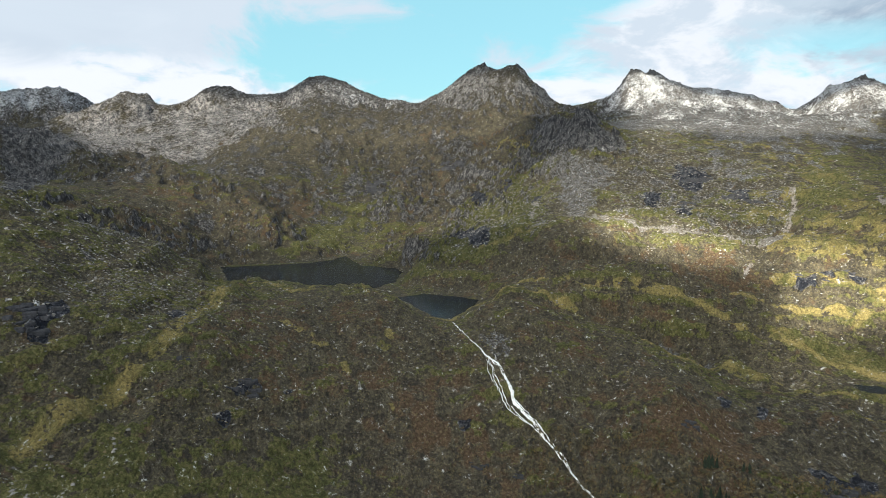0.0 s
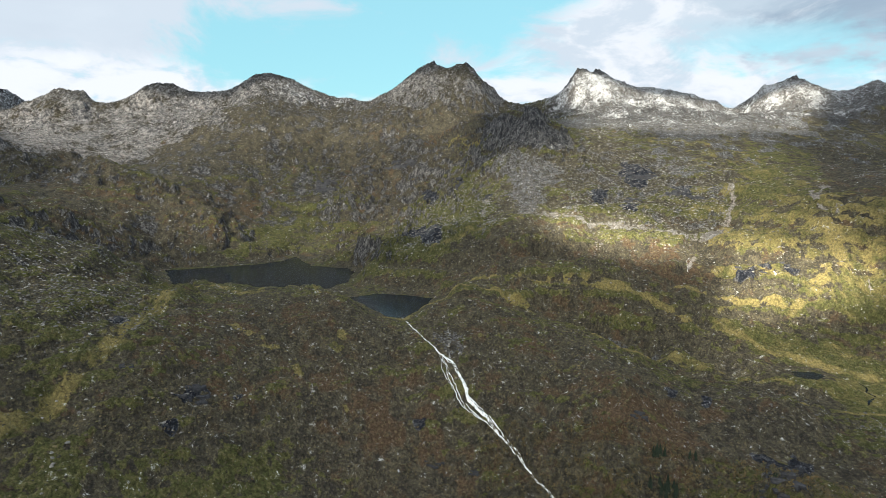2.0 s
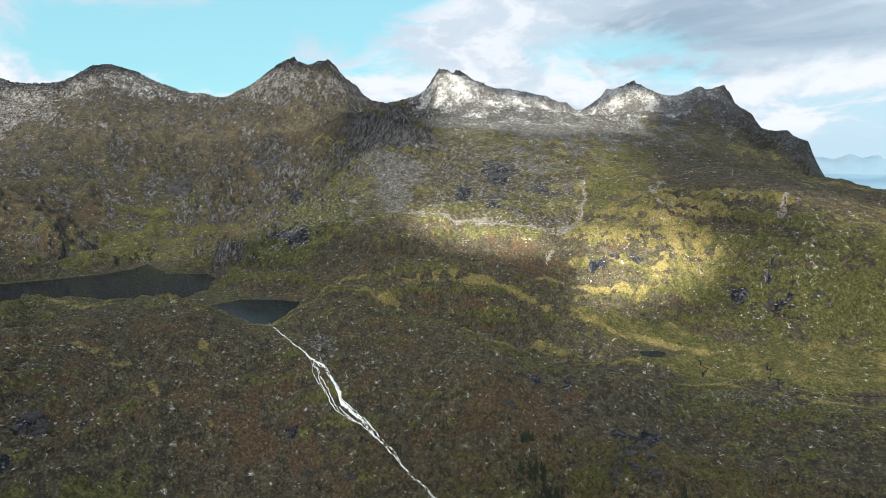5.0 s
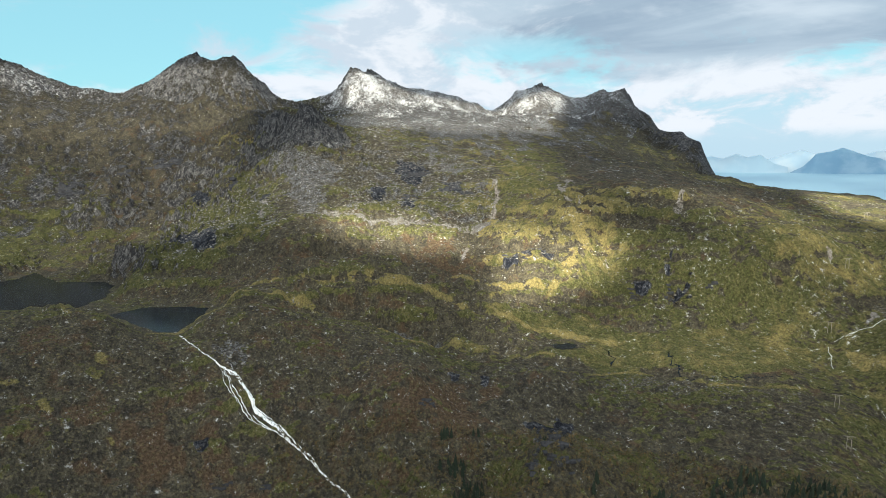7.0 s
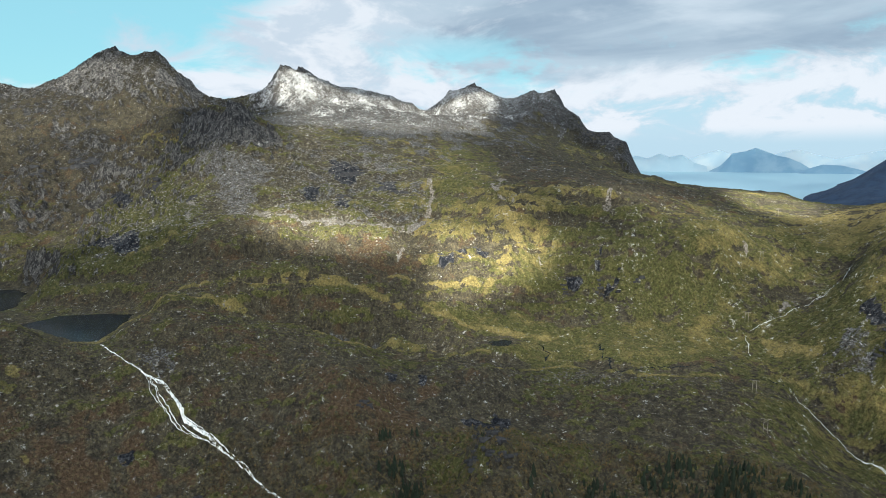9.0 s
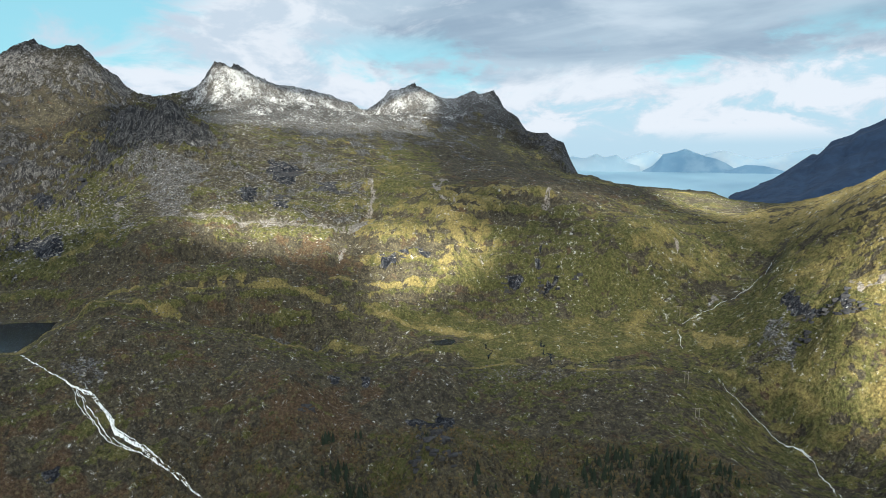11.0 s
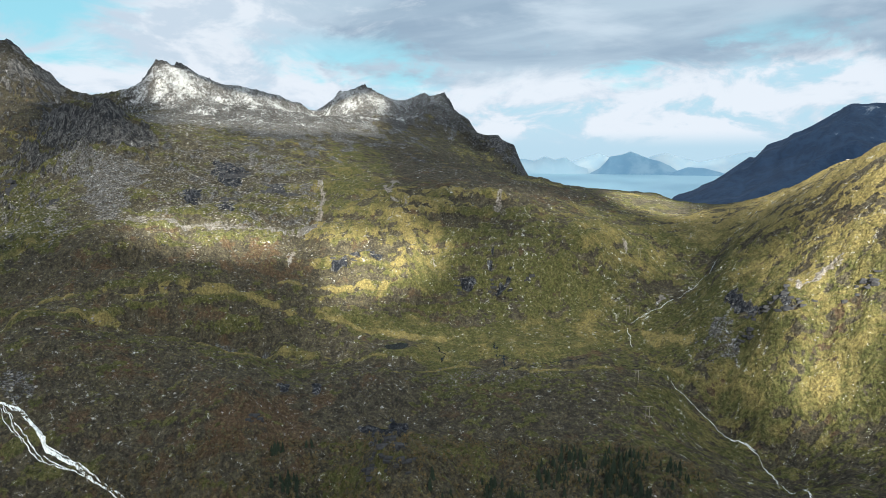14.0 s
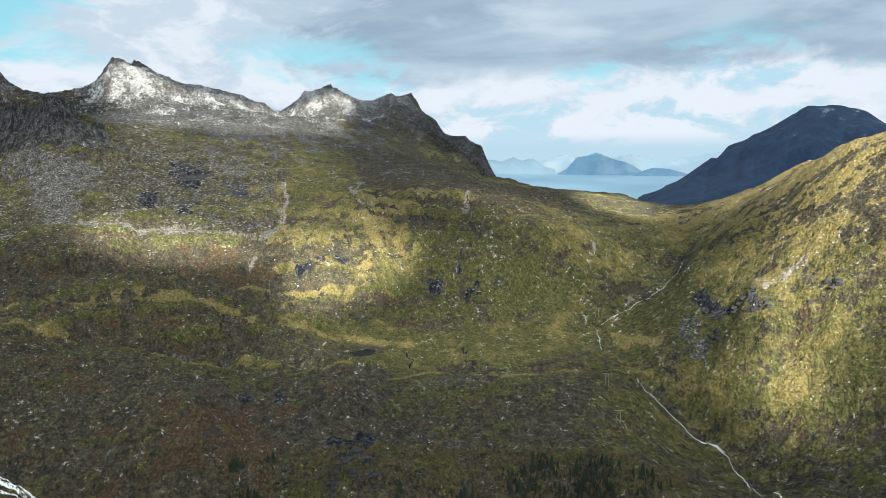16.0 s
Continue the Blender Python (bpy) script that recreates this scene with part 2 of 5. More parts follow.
def ground_material():
    m, n, bsdf, where = material("mountain_ground")

    def layer(name):
        att = n.add("ShaderNodeAttribute")
        att.attribute_name = name
        sep = n.add("ShaderNodeSeparateColor")
        n.link(att.outputs["Color"], sep.inputs[0])
        return (*sep.outputs[:3], att.outputs["Alpha"])

    rock, green, snow, scree = layer("cover")
    pale, yellow, rusty, wet_rock = layer("tone")
    fall = n.vec("MULTIPLY", where, (1.0, 0.85, 0.7))       # plants, soil and water marks draw out a little down the slopes
    wide = n.noise(where, 0.018, 5, 0.6, 0.6)
    mid = n.noise(fall, 0.10, 7, 0.68, 0.5)
    tuft = n.noise(fall, 0.42, 6, 0.74, 0.2)
    grain = n.noise(where, 1.7, 5, 0.78)
    warm = n.noise(n.vec("ADD", fall, (311.0, 77.0, 19.0)), 0.055, 7, 0.64, 0.5)
    patchy = n.noise(n.vec("ADD", fall, (91.0, 577.0, 5.0)), 0.2, 6, 0.7, 0.3)

    def about(value, gain):
        return n.math("MULTIPLY", n.math("SUBTRACT", value, 0.5), gain)

    # heather: grey-brown, dark and rust, broken by olive and straw-coloured grass
    heath = n.mix(n.step(n.math("ADD", n.math("MULTIPLY", mid, 0.6), n.math("MULTIPLY", patchy, 0.4)), 0.40, 0.62), (0.034, 0.032, 0.028), (0.088, 0.080, 0.057))
    heath = n.mix(n.step(n.math("ADD", rusty, about(warm, 2.2)), 0.30, 0.62), heath, (0.078, 0.055, 0.036))
    heath = n.mix(n.math("MULTIPLY", n.step(tuft, 0.57, 0.68), 0.45), heath, (0.115, 0.095, 0.050))
    grass = n.mix(n.step(patchy, 0.42, 0.60), (0.054, 0.060, 0.023), (0.096, 0.096, 0.037))
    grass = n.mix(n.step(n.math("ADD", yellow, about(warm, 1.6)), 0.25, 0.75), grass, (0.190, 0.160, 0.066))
    grass = n.mix(n.math("MULTIPLY", n.step(tuft, 0.52, 0.66), 0.5), grass, (0.055, 0.058, 0.020))
    mixed = n.math("ADD", green, n.math("ADD", about(tuft, 0.7), n.math("ADD", n.math("ADD", about(mid, 0.8), about(wide, 0.6)), about(patchy, 0.5))))
    plants = n.mix(n.step(mixed, 0.43, 0.57), heath, grass)
    plants = n.mix(n.math("MULTIPLY", n.step(n.math("ADD", about(patchy, 1.0), about(warm, 1.0)), 0.22, 0.36), 0.7), plants, (0.022, 0.024, 0.016))
    clump = n.add("ShaderNodeSeparateColor")
    n.link(n.voronoi(where, 0.62).outputs["Color"], clump.inputs[0])
    plants = n.mix(n.math("MULTIPLY", n.step(clump.outputs[0], 0.62, 1.0), 0.5), plants, n.mix(0.62, plants, (0.014, 0.016, 0.010)))
    plants = n.mix(n.math("MULTIPLY", n.step(clump.outputs[1], 0.74, 1.0), 0.38), plants, (0.150, 0.132, 0.072))
    # rock: grey gneiss, dark wet streaks running down, pale slabs
    streak = n.noise(n.vec("MULTIPLY", where, (0.13, 0.13, 0.028)), 1.0, 7, 0.7, 0.6)
    streak2 = n.noise(n.vec("MULTIPLY", where, (0.5, 0.5, 0.10)), 1.0, 5, 0.7, 0.4)
    crack = n.voronoi(n.vec("MULTIPLY", where, (0.10, 0.10, 0.045)), 1.0, "DISTANCE_TO_EDGE").outputs["Distance"]
    stone = n.mix(n.step(n.math("ADD", streak, about(streak2, 0.7)), 0.43, 0.58), (0.036, 0.038, 0.044), (0.150, 0.150, 0.152))
    slab = n.mix(n.step(n.math("ADD", streak, about(streak2, 0.8)), 0.42, 0.57), (0.066, 0.068, 0.076), (0.31, 0.305, 0.305))
    slab = n.mix(n.math("MULTIPLY", n.step(warm, 0.54, 0.66), 0.18), slab, (0.24, 0.165, 0.125))
    stone = n.mix(pale, stone, slab)
    stone = n.mix(n.math("MULTIPLY", n.math("SUBTRACT", 1.0, n.step(crack, 0.0, 0.06)), 0.55), stone, (0.022, 0.022, 0.026))
    stone = n.mix(n.step(wet_rock, 0.25, 0.8), stone, n.mix(n.step(n.math("ADD", streak, about(streak2, 0.9)), 0.44, 0.60), (0.014, 0.017, 0.026), (0.066, 0.072, 0.088)))
    # loose stones
    cell = n.voronoi(where, 0.55)
    gravel = n.mix(n.step(grain, 0.36, 0.64), (0.072, 0.080, 0.094), (0.205, 0.217, 0.240))
    gravel = n.mix(n.step(n.voronoi(where, 0.16).outputs["Distance"], 0.2, 0.7), gravel, (0.090, 0.090, 0.092))
    gravel = n.mix(n.step(cell.outputs["Distance"], 0.40, 0.75), gravel, (0.040, 0.038, 0.036))
    gravel = n.mix(n.math("MULTIPLY", pale, 0.6), gravel, (0.33, 0.30, 0.275))
    edge = n.math("ADD", about(tuft, 0.9), about(patchy, 0.8))
    rocky = n.step(n.math("ADD", rock, n.math("ADD", edge, about(mid, 1.0))), 0.42, 0.56)
    loose = n.step(n.math("ADD", scree, n.math("ADD", edge, about(mid, 0.6))), 0.42, 0.60)
    snowy = n.step(n.math("ADD", snow, n.math("ADD", n.math("ADD", n.math("MULTIPLY", edge, 1.5), about(streak, 1.9)), n.math("ADD", about(mid, 0.5), about(grain, 1.2)))), 0.36, 0.74)
    colour = n.mix(rocky, plants, stone)
    colour = n.mix(loose, colour, gravel)
    mound = n.voronoi(n.vec("ADD", fall, n.vec("MULTIPLY", n.warp(fall, 0.5), (1.6, 1.6, 1.6))), 0.40).outputs["Distance"]
    speck = n.math("ADD", n.math("MULTIPLY", n.step(grain, 0.36, 0.64), 0.95), n.math("MULTIPLY", n.step(tuft, 0.36, 0.64), 0.44))
    # darker between the mounds: shade among the plants, painted into the tint
    speck = n.math("ADD", speck, n.math("MULTIPLY", n.step(mound, 0.75, 0.25), 0.36))
    tint = n.math("ADD", speck, 0.22)
    many = n.add("ShaderNodeCombineXYZ")
    for k in range(3):
        n.link(tint, many.inputs[k])
    colour = n.mix(1.0, colour, many.outputs[0], "MULTIPLY")
    colour = n.mix(snowy, colour, (0.64, 0.67, 0.71))
    n.link(colour, bsdf.inputs["Base Color"])
    bsdf.inputs["Roughness"].default_value = 0.9
    bsdf.inputs["Specular IOR Level"].default_value = 0.12
    relief = n.math("ADD", n.math("MULTIPLY", tuft, 1.3), n.math("MULTIPLY", grain, 0.45))
    relief = n.math("ADD", relief, n.math("MULTIPLY", n.math("MULTIPLY", n.math("ADD", streak, streak2), rocky), 2.4))
    relief = n.math("ADD", relief, n.math("MULTIPLY", patchy, 1.6))
    relief = n.math("ADD", relief, n.math("MULTIPLY", n.step(mound, 0.8, 0.1), 0.5))
    n.link(n.bump(relief, 1.0, 2.4), bsdf.inputs["Normal"])
    return m


def water_material(name, colour, rough, ripple, size, gloss=0.16):
    m, n, bsdf, where = material(name)
    bsdf.inputs["Base Color"].default_value = (*colour, 1)
    bsdf.inputs["Roughness"].default_value = rough
    bsdf.inputs["IOR"].default_value = 1.33
    bsdf.inputs["Specular IOR Level"].default_value = gloss
    n.link(n.bump(n.noise(where, size, 4, 0.6), ripple, 0.3), bsdf.inputs["Normal"])
    return m


def foam_material():
    m, n, bsdf, where = material("white_water")
    fall = n.noise(n.vec("MULTIPLY", where, (1.3, 0.25, 0.25)), 0.8, 6, 0.7, 0.2)
    n.link(n.mix(n.step(fall, 0.37, 0.54), (0.11, 0.12, 0.125), (0.74, 0.79, 0.83)), bsdf.inputs["Base Color"])
    bsdf.inputs["Roughness"].default_value = 0.5
    n.link(n.bump(fall, 0.5, 0.3), bsdf.inputs["Normal"])
    return m


def mottled_material(name, dark, light, scale, rough=0.85, relief=0.3):
    m, n, bsdf, where = material(name)
    a, b = n.noise(where, scale, 5, 0.62), n.noise(where, scale * 6.5, 4, 0.65)
    tone = n.add("ShaderNodeObjectInfo").outputs["Random"]
    fac = n.math("ADD", n.math("MULTIPLY", a, 0.65), n.math("MULTIPLY", b, 0.35))
    colour = n.mix(n.step(fac, 0.36, 0.64), dark, light)
    colour = n.mix(n.math("MULTIPLY", tone, 0.35), colour, n.mix(0.5, colour, dark))
    n.link(colour, bsdf.inputs["Base Color"])
    bsdf.inputs["Roughness"].default_value = rough
    bsdf.inputs["Specular IOR Level"].default_value = 0.2
    n.link(n.bump(fac, 0.7, relief), bsdf.inputs["Normal"])
    return m


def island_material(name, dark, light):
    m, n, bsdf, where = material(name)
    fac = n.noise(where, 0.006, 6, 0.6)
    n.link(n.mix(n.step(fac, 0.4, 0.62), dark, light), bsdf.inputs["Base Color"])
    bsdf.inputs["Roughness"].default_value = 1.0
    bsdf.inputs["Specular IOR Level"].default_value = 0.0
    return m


GROUND = ground_material()
LAKE = water_material("lake_water", (0.011, 0.016, 0.022), 0.12, 0.15, 0.5)
SEA = water_material("sea_water", (0.38, 0.60, 0.72), 0.4, 0.1, 0.05)
FOAM = foam_material()

# ---------------------------------------------------------------- the lie of the land
# Lines that shape the terrain: ridges, brows, slope feet, streams and shores, as (x, y, height).
LAND = []


def line(*points, step=70.0):
    """Adds a line of the land, with points at even steps along it."""
    p = np.array(points, float)
    for a, b in zip(p[:-1], p[1:]):
        k = max(1, int(np.hypot(*(b - a)[:2]) // step))
        LAND.extend(a + (b - a) * i / k for i in range(k))
    LAND.append(p[-1])
    return p


LAKE_BIG = line((-344, 934, 135), (-291, 815, 135), (-254, 761, 135), (-226, 790, 135), (-193, 776, 135), (-162, 766, 135), (-140, 807, 135), (-91, 775, 135), (-65, 820, 135), (-60, 897, 135), (-73, 931, 135), (-129, 955, 135), (-172, 1053, 135), (-183, 1004, 135), (-223, 974, 135), (-280, 951, 135), step=40)
LAKE_SMALL = line((-58, 740, 132), (-36, 701, 132), (-11, 649, 132), (10, 635, 132), (30, 680, 132), (46, 726, 132), (12, 751, 132), (-24, 760, 132), step=40)
POND = line((364, 519, 99), (362, 504, 99), (375, 498, 99), (388, 503, 99), (384, 515, 99), step=40)
FAR_LEFT = line((-1759, 2305, 532), (-1676, 2367, 556), (-1617, 2407, 567), (-1536, 2460, 584), (-1475, 2497, 582), (-1414, 2532, 520), (-1324, 2580, 456))    # the far snowy mountain
LEFT_TOPS = line((-1320, 2004, 419), (-1164, 2084, 477), (-1076, 2117, 527), (-1004, 2139, 522), (-985, 2134, 482), (-864, 2172, 509), (-832, 2171, 538), (-785, 2175, 552), (-737, 2179, 549), (-698, 2178, 528), (-623, 2188, 525), (-526, 2200, 546), (-475, 2199, 585), (-416, 2199, 591), (-347, 2198, 572), (-239, 2200, 524), (-145, 2195, 505))    # the tops over the bowl
PEAKA = line((-142, 2145, 500), (-29, 2125, 518), (56, 2099, 571), (110, 2072, 604), (131, 2045, 614), (153, 2013, 592), (177, 1978, 576), (202, 1966, 591), (234, 1945, 596), (250, 1932, 571), (266, 1920, 545), (306, 1886, 511), (340, 1855, 473))    # the twin peak
PEAKB = line((384, 2091, 494), (490, 2049, 495), (560, 2040, 515), (592, 2044, 571), (623, 2047, 599), (652, 2051, 585), (702, 2102, 607), (779, 2140, 570), (903, 2159, 553), (1057, 2152, 531), (1223, 2129, 481))    # the snowy peak
PEAKC = line((1255, 2181, 490), (1311, 2128, 556), (1338, 2092, 557), (1371, 2051, 583), (1413, 2003, 545), (1475, 1936, 515), (1528, 1874, 548), (1542, 1840, 521), (1548, 1781, 542), (1542, 1730, 485), (1557, 1655, 442), (1553, 1598, 383), (1570, 1517, 383), (1574, 1447, 350), (1561, 1394, 265))    # the jagged ridge down to the headland
line((1174, 1045, 264), (1113, 887, 241), (1040, 763, 237), (966, 653, 233), (926, 567, 222), (920, 501, 212), (905, 455, 218), (888, 411, 229))    # the rim towards the sea and the pass
line((1208, 901, 224), (1229, 832, 226), (1244, 770, 223), (1250, 718, 221), (1257, 664, 203), (1254, 624, 190))    # a low hill beyond the pass
RIGHT_HILL = line((891, 444, 220), (898, 388, 236), (902, 328, 260), (869, 271, 288), (815, 222, 305), (775, 192, 316), (766, 157, 322), (756, 124, 325))    # the hill beside the pass
LEFT_SPUR = line((-473, 595, 290), (-447, 617, 270), (-426, 635, 253), (-401, 650, 233), (-364, 669, 222), (-323, 686, 208), (-294, 691, 189), (-256, 700, 162))
line((-872, 1221, 362), (-826, 1252, 360), (-794, 1273, 348), (-762, 1292, 320), (-709, 1322, 290))    # top of the left cliff
line((-791, 1094, 261), (-749, 1123, 262), (-704, 1152, 270), (-639, 1189, 281))    # left cliff foot
line((-656, 1123, 263), (-594, 1190, 289), (-521, 1169, 273), (-454, 1132, 246), (-371, 1099, 210), (-302, 1068, 180), (-245, 1031, 158), (-190, 992, 145))    # dark knoll over the lake
line((-556, 831, 257), (-476, 879, 225), (-416, 924, 200), (-379, 968, 170))    # left gully
line((-649, 1297, 273), (-608, 1457, 277), (-499, 1633, 349), (-406, 1688, 419), (-284, 1691, 405), (-128, 1659, 374), (21, 1557, 349), (87, 1446, 294))    # rim of the bowl
line((-448, 1379, 291), (-297, 1440, 279), (-113, 1449, 266), (7, 1400, 268))    # middle of the bowl
line((-259, 1243, 184), (-201, 1325, 218), (-101, 1296, 210), (-73, 1228, 169))    # foot of the bowl
ARETE = line((357, 1977, 478), (264, 1662, 406), (186, 1404, 326), (128, 1322, 282), (78, 1289, 229), (18, 1200, 190), (-24, 1050, 159), (-54, 898, 145))
CLIFF_TOP = line((176, 1305, 336), (201, 1248, 376), (219, 1201, 395), (248, 1155, 390), (283, 1142, 378), (334, 1149, 356))    # the dark buttress
line((167, 1238, 309), (194, 1164, 323), (229, 1071, 315), (275, 1051, 310), (331, 1064, 320))    # foot of the buttress
SNOW_MID = line((460, 1432, 388), (580, 1441, 389), (703, 1441, 391), (827, 1431, 385), (938, 1420, 379))
line((840, 1183, 330), (955, 1138, 311), (1067, 1091, 273), (1168, 1049, 236))    # plateau
UPPER_SLOPE = line((223, 1002, 282), (313, 977, 276), (411, 966, 281), (508, 949, 289), (603, 925, 289))
SCREE_FOOT = line((199, 824, 226), (256, 798, 219), (327, 769, 209), (385, 748, 209), (443, 731, 224), (511, 702, 251))
line((424, 744, 220), (503, 705, 239), (565, 670, 242), (630, 610, 247), (658, 579, 237), (674, 527, 221), (687, 470, 214))    # brow of the bench over the bowl wall
line((-58, 861, 136), (2, 856, 180), (77, 851, 201), (145, 794, 212))    # mid shoulder
line((70, 785, 158), (148, 737, 169), (228, 708, 170), (307, 683, 162), (382, 650, 164))    # mid slope
line((65, 732, 143), (150, 681, 141), (220, 644, 132), (279, 603, 108), (313, 574, 95))    # hollow
line((343, 602, 127), (397, 579, 115), (459, 539, 108), (510, 501, 120), (554, 464, 119), (579, 445, 123))    # bowl wall foot
line((400, 646, 179), (465, 615, 178), (527, 577, 177), (575, 529, 187), (616, 480, 183))    # bowl wall mid
VALLEY_FLAT = line((364, 508, 101), (406, 477, 97), (457, 431, 108), (493, 391, 103), (514, 361, 102))
line((-252, 685, 145), (-226, 696, 152), (-202, 705, 153), (-149, 708, 148), (-117, 677, 161), (-82, 647, 161), (-50, 632, 155), (-14, 624, 137), (10, 615, 135))    # brow before the big lake
BROW_RIGHT = line((14, 618, 134), (32, 628, 147), (56, 637, 151), (85, 634, 154), (125, 621, 144), (168, 599, 131), (213, 569, 115), (254, 536, 102), (298, 502, 100), (331, 468, 103))
BROW_FAR = line((296, 499, 101), (351, 462, 97), (412, 409, 93), (462, 353, 97), (497, 309, 95), (516, 279, 90))
line((-312, 416, 174), (-274, 454, 172), (-226, 492, 172), (-177, 511, 147), (-93, 526, 122), (9, 528, 100), (108, 513, 107), (194, 482, 119))    # near mid
line((140, 501, 99), (230, 466, 82), (314, 412, 72), (383, 346, 76), (423, 294, 82))    # near mid2
line((-268, 349, 124), (-218, 382, 111), (-155, 412, 93), (-78, 433, 65), (8, 439, 53), (92, 426, 56), (166, 400, 75), (249, 350, 104))    # near low
line((152, 403, 56), (227, 367, 51), (294, 317, 56), (347, 260, 68), (384, 204, 85))    # near low2
line((-337, 496, 213), (-317, 531, 192), (-264, 579, 182), (-239, 610, 165))    # left hollow
line((762, 356, 174), (728, 352, 157), (685, 365, 134), (650, 375, 125), (618, 384, 109), (592, 367, 98), (566, 319, 85), (550, 291, 77), (549, 262, 63), (547, 228, 50), (531, 194, 43), (499, 160, 44))    # the stream from the pass
line((725, 313, 211), (688, 238, 203), (666, 182, 211), (661, 134, 228))    # middle of the hill
line((601, 283, 120), (591, 225, 125), (577, 173, 110), (558, 127, 91), (533, 100, 91))    # hill low
line((559, 315, 99), (555, 260, 91), (545, 205, 70), (483, 142, 67))    # hill foot



def apron(ridge, out, drop):
    """Ground that falls away from a crest, towards the middle of the place (out > 0) or beyond it."""
    r = np.hypot(ridge[:, 0], ridge[:, 1])
    q = ridge.copy()
    q[:, :2] *= ((r - out) / r)[:, None]
    q[:, 2] -= drop
    line(*q)


for crest in (LEFT_TOPS, PEAKA, PEAKB, PEAKC):
    apron(crest, 130, 62)
    apron(crest, -110, 80)
apron(FAR_LEFT, 150, 110)
apron(CLIFF_TOP, -60, 6)
apron(LEFT_SPUR[:6], -75, 38)
apron(BROW_RIGHT[3:], -32, 13)
apron(BROW_FAR[1:5], -26, 5)
ARETE_GULLY = ARETE[2:7] + np.array((-75, 20, -16))
line(*ARETE_GULLY)
# back slopes behind the ridges, ground under and behind the camera, the far rim
line((-2300, 2900, 150), (-1500, 3200, 180), (-600, 3000, 200), (200, 2800, 180), (1000, 2900, 160), (1800, 2700, 120), (2200, 2200, 60), (2100, 1700, -20), step=400)
line((-900, 200, 330), (-700, 0, 300), (-500, -300, 250), (0, -500, 150), (500, -400, 120), (900, -300, 260), step=300)
line((-300, 150, 110), (-150, 250, 40), (0, 280, 10), (150, 230, 10), (300, 100, 20), (380, -100, 30), step=120)
line((-100, 0, 20), (100, -100, 10), (50, -250, 40), step=150)
line((-1500, 300, 420), (-1700, 1200, 400), (-1300, 1500, 330), step=400)
line((1500, 500, 60), (1800, 800, -40), (1900, 1200, -60), step=300)
line((1300, 100, 250), (1500, -200, 150), step=300)
line((-4900, 0, 100), (-3500, 3500, 50), (0, 4900, 0), (2500, 4200, -150), (3600, 3300, -150), (4400, 2100, -150), (4900, 0, -100), (3500, -3500, 0), (0, -4900, 50), (-3500, -3500, 80), (-4900, 0, 100), step=1500)

LAND = np.array(LAND)
_, first = np.unique(np.round(LAND[:, :2] / 12), axis=0, return_index=True)
LAND = LAND[np.sort(first)]


def solve_land(p):
    """Weights of a surface that bends only at the lines (kernel r, plus a plane)."""
    k = len(p)
    d = np.hypot(p[:, None, 0] - p[None, :, 0], p[:, None, 1] - p[None, :, 1])
    q = np.c_[np.ones(k), p[:, :2] / 1000]
    a = np.block([[d - 2.0 * np.eye(k), q], [q.T, np.zeros((3, 3))]])
    return np.linalg.solve(a, np.r_[p[:, 2], 0, 0, 0])


WEIGHTS = solve_land(LAND)


def land(x, y):
    """The height of the bare form at places x, y (flat arrays)."""
    out = np.empty(len(x))
    for i in range(0, len(x), 20000):
        a, b = x[i:i + 20000], y[i:i + 20000]
        d = np.sqrt((a[:, None] - LAND[None, :, 0]) ** 2 + (b[:, None] - LAND[None, :, 1]) ** 2)
        out[i:i + 20000] = d @ WEIGHTS[:-3] + WEIGHTS[-3] + WEIGHTS[-2] * a / 1000 + WEIGHTS[-1] * b / 1000
    return out


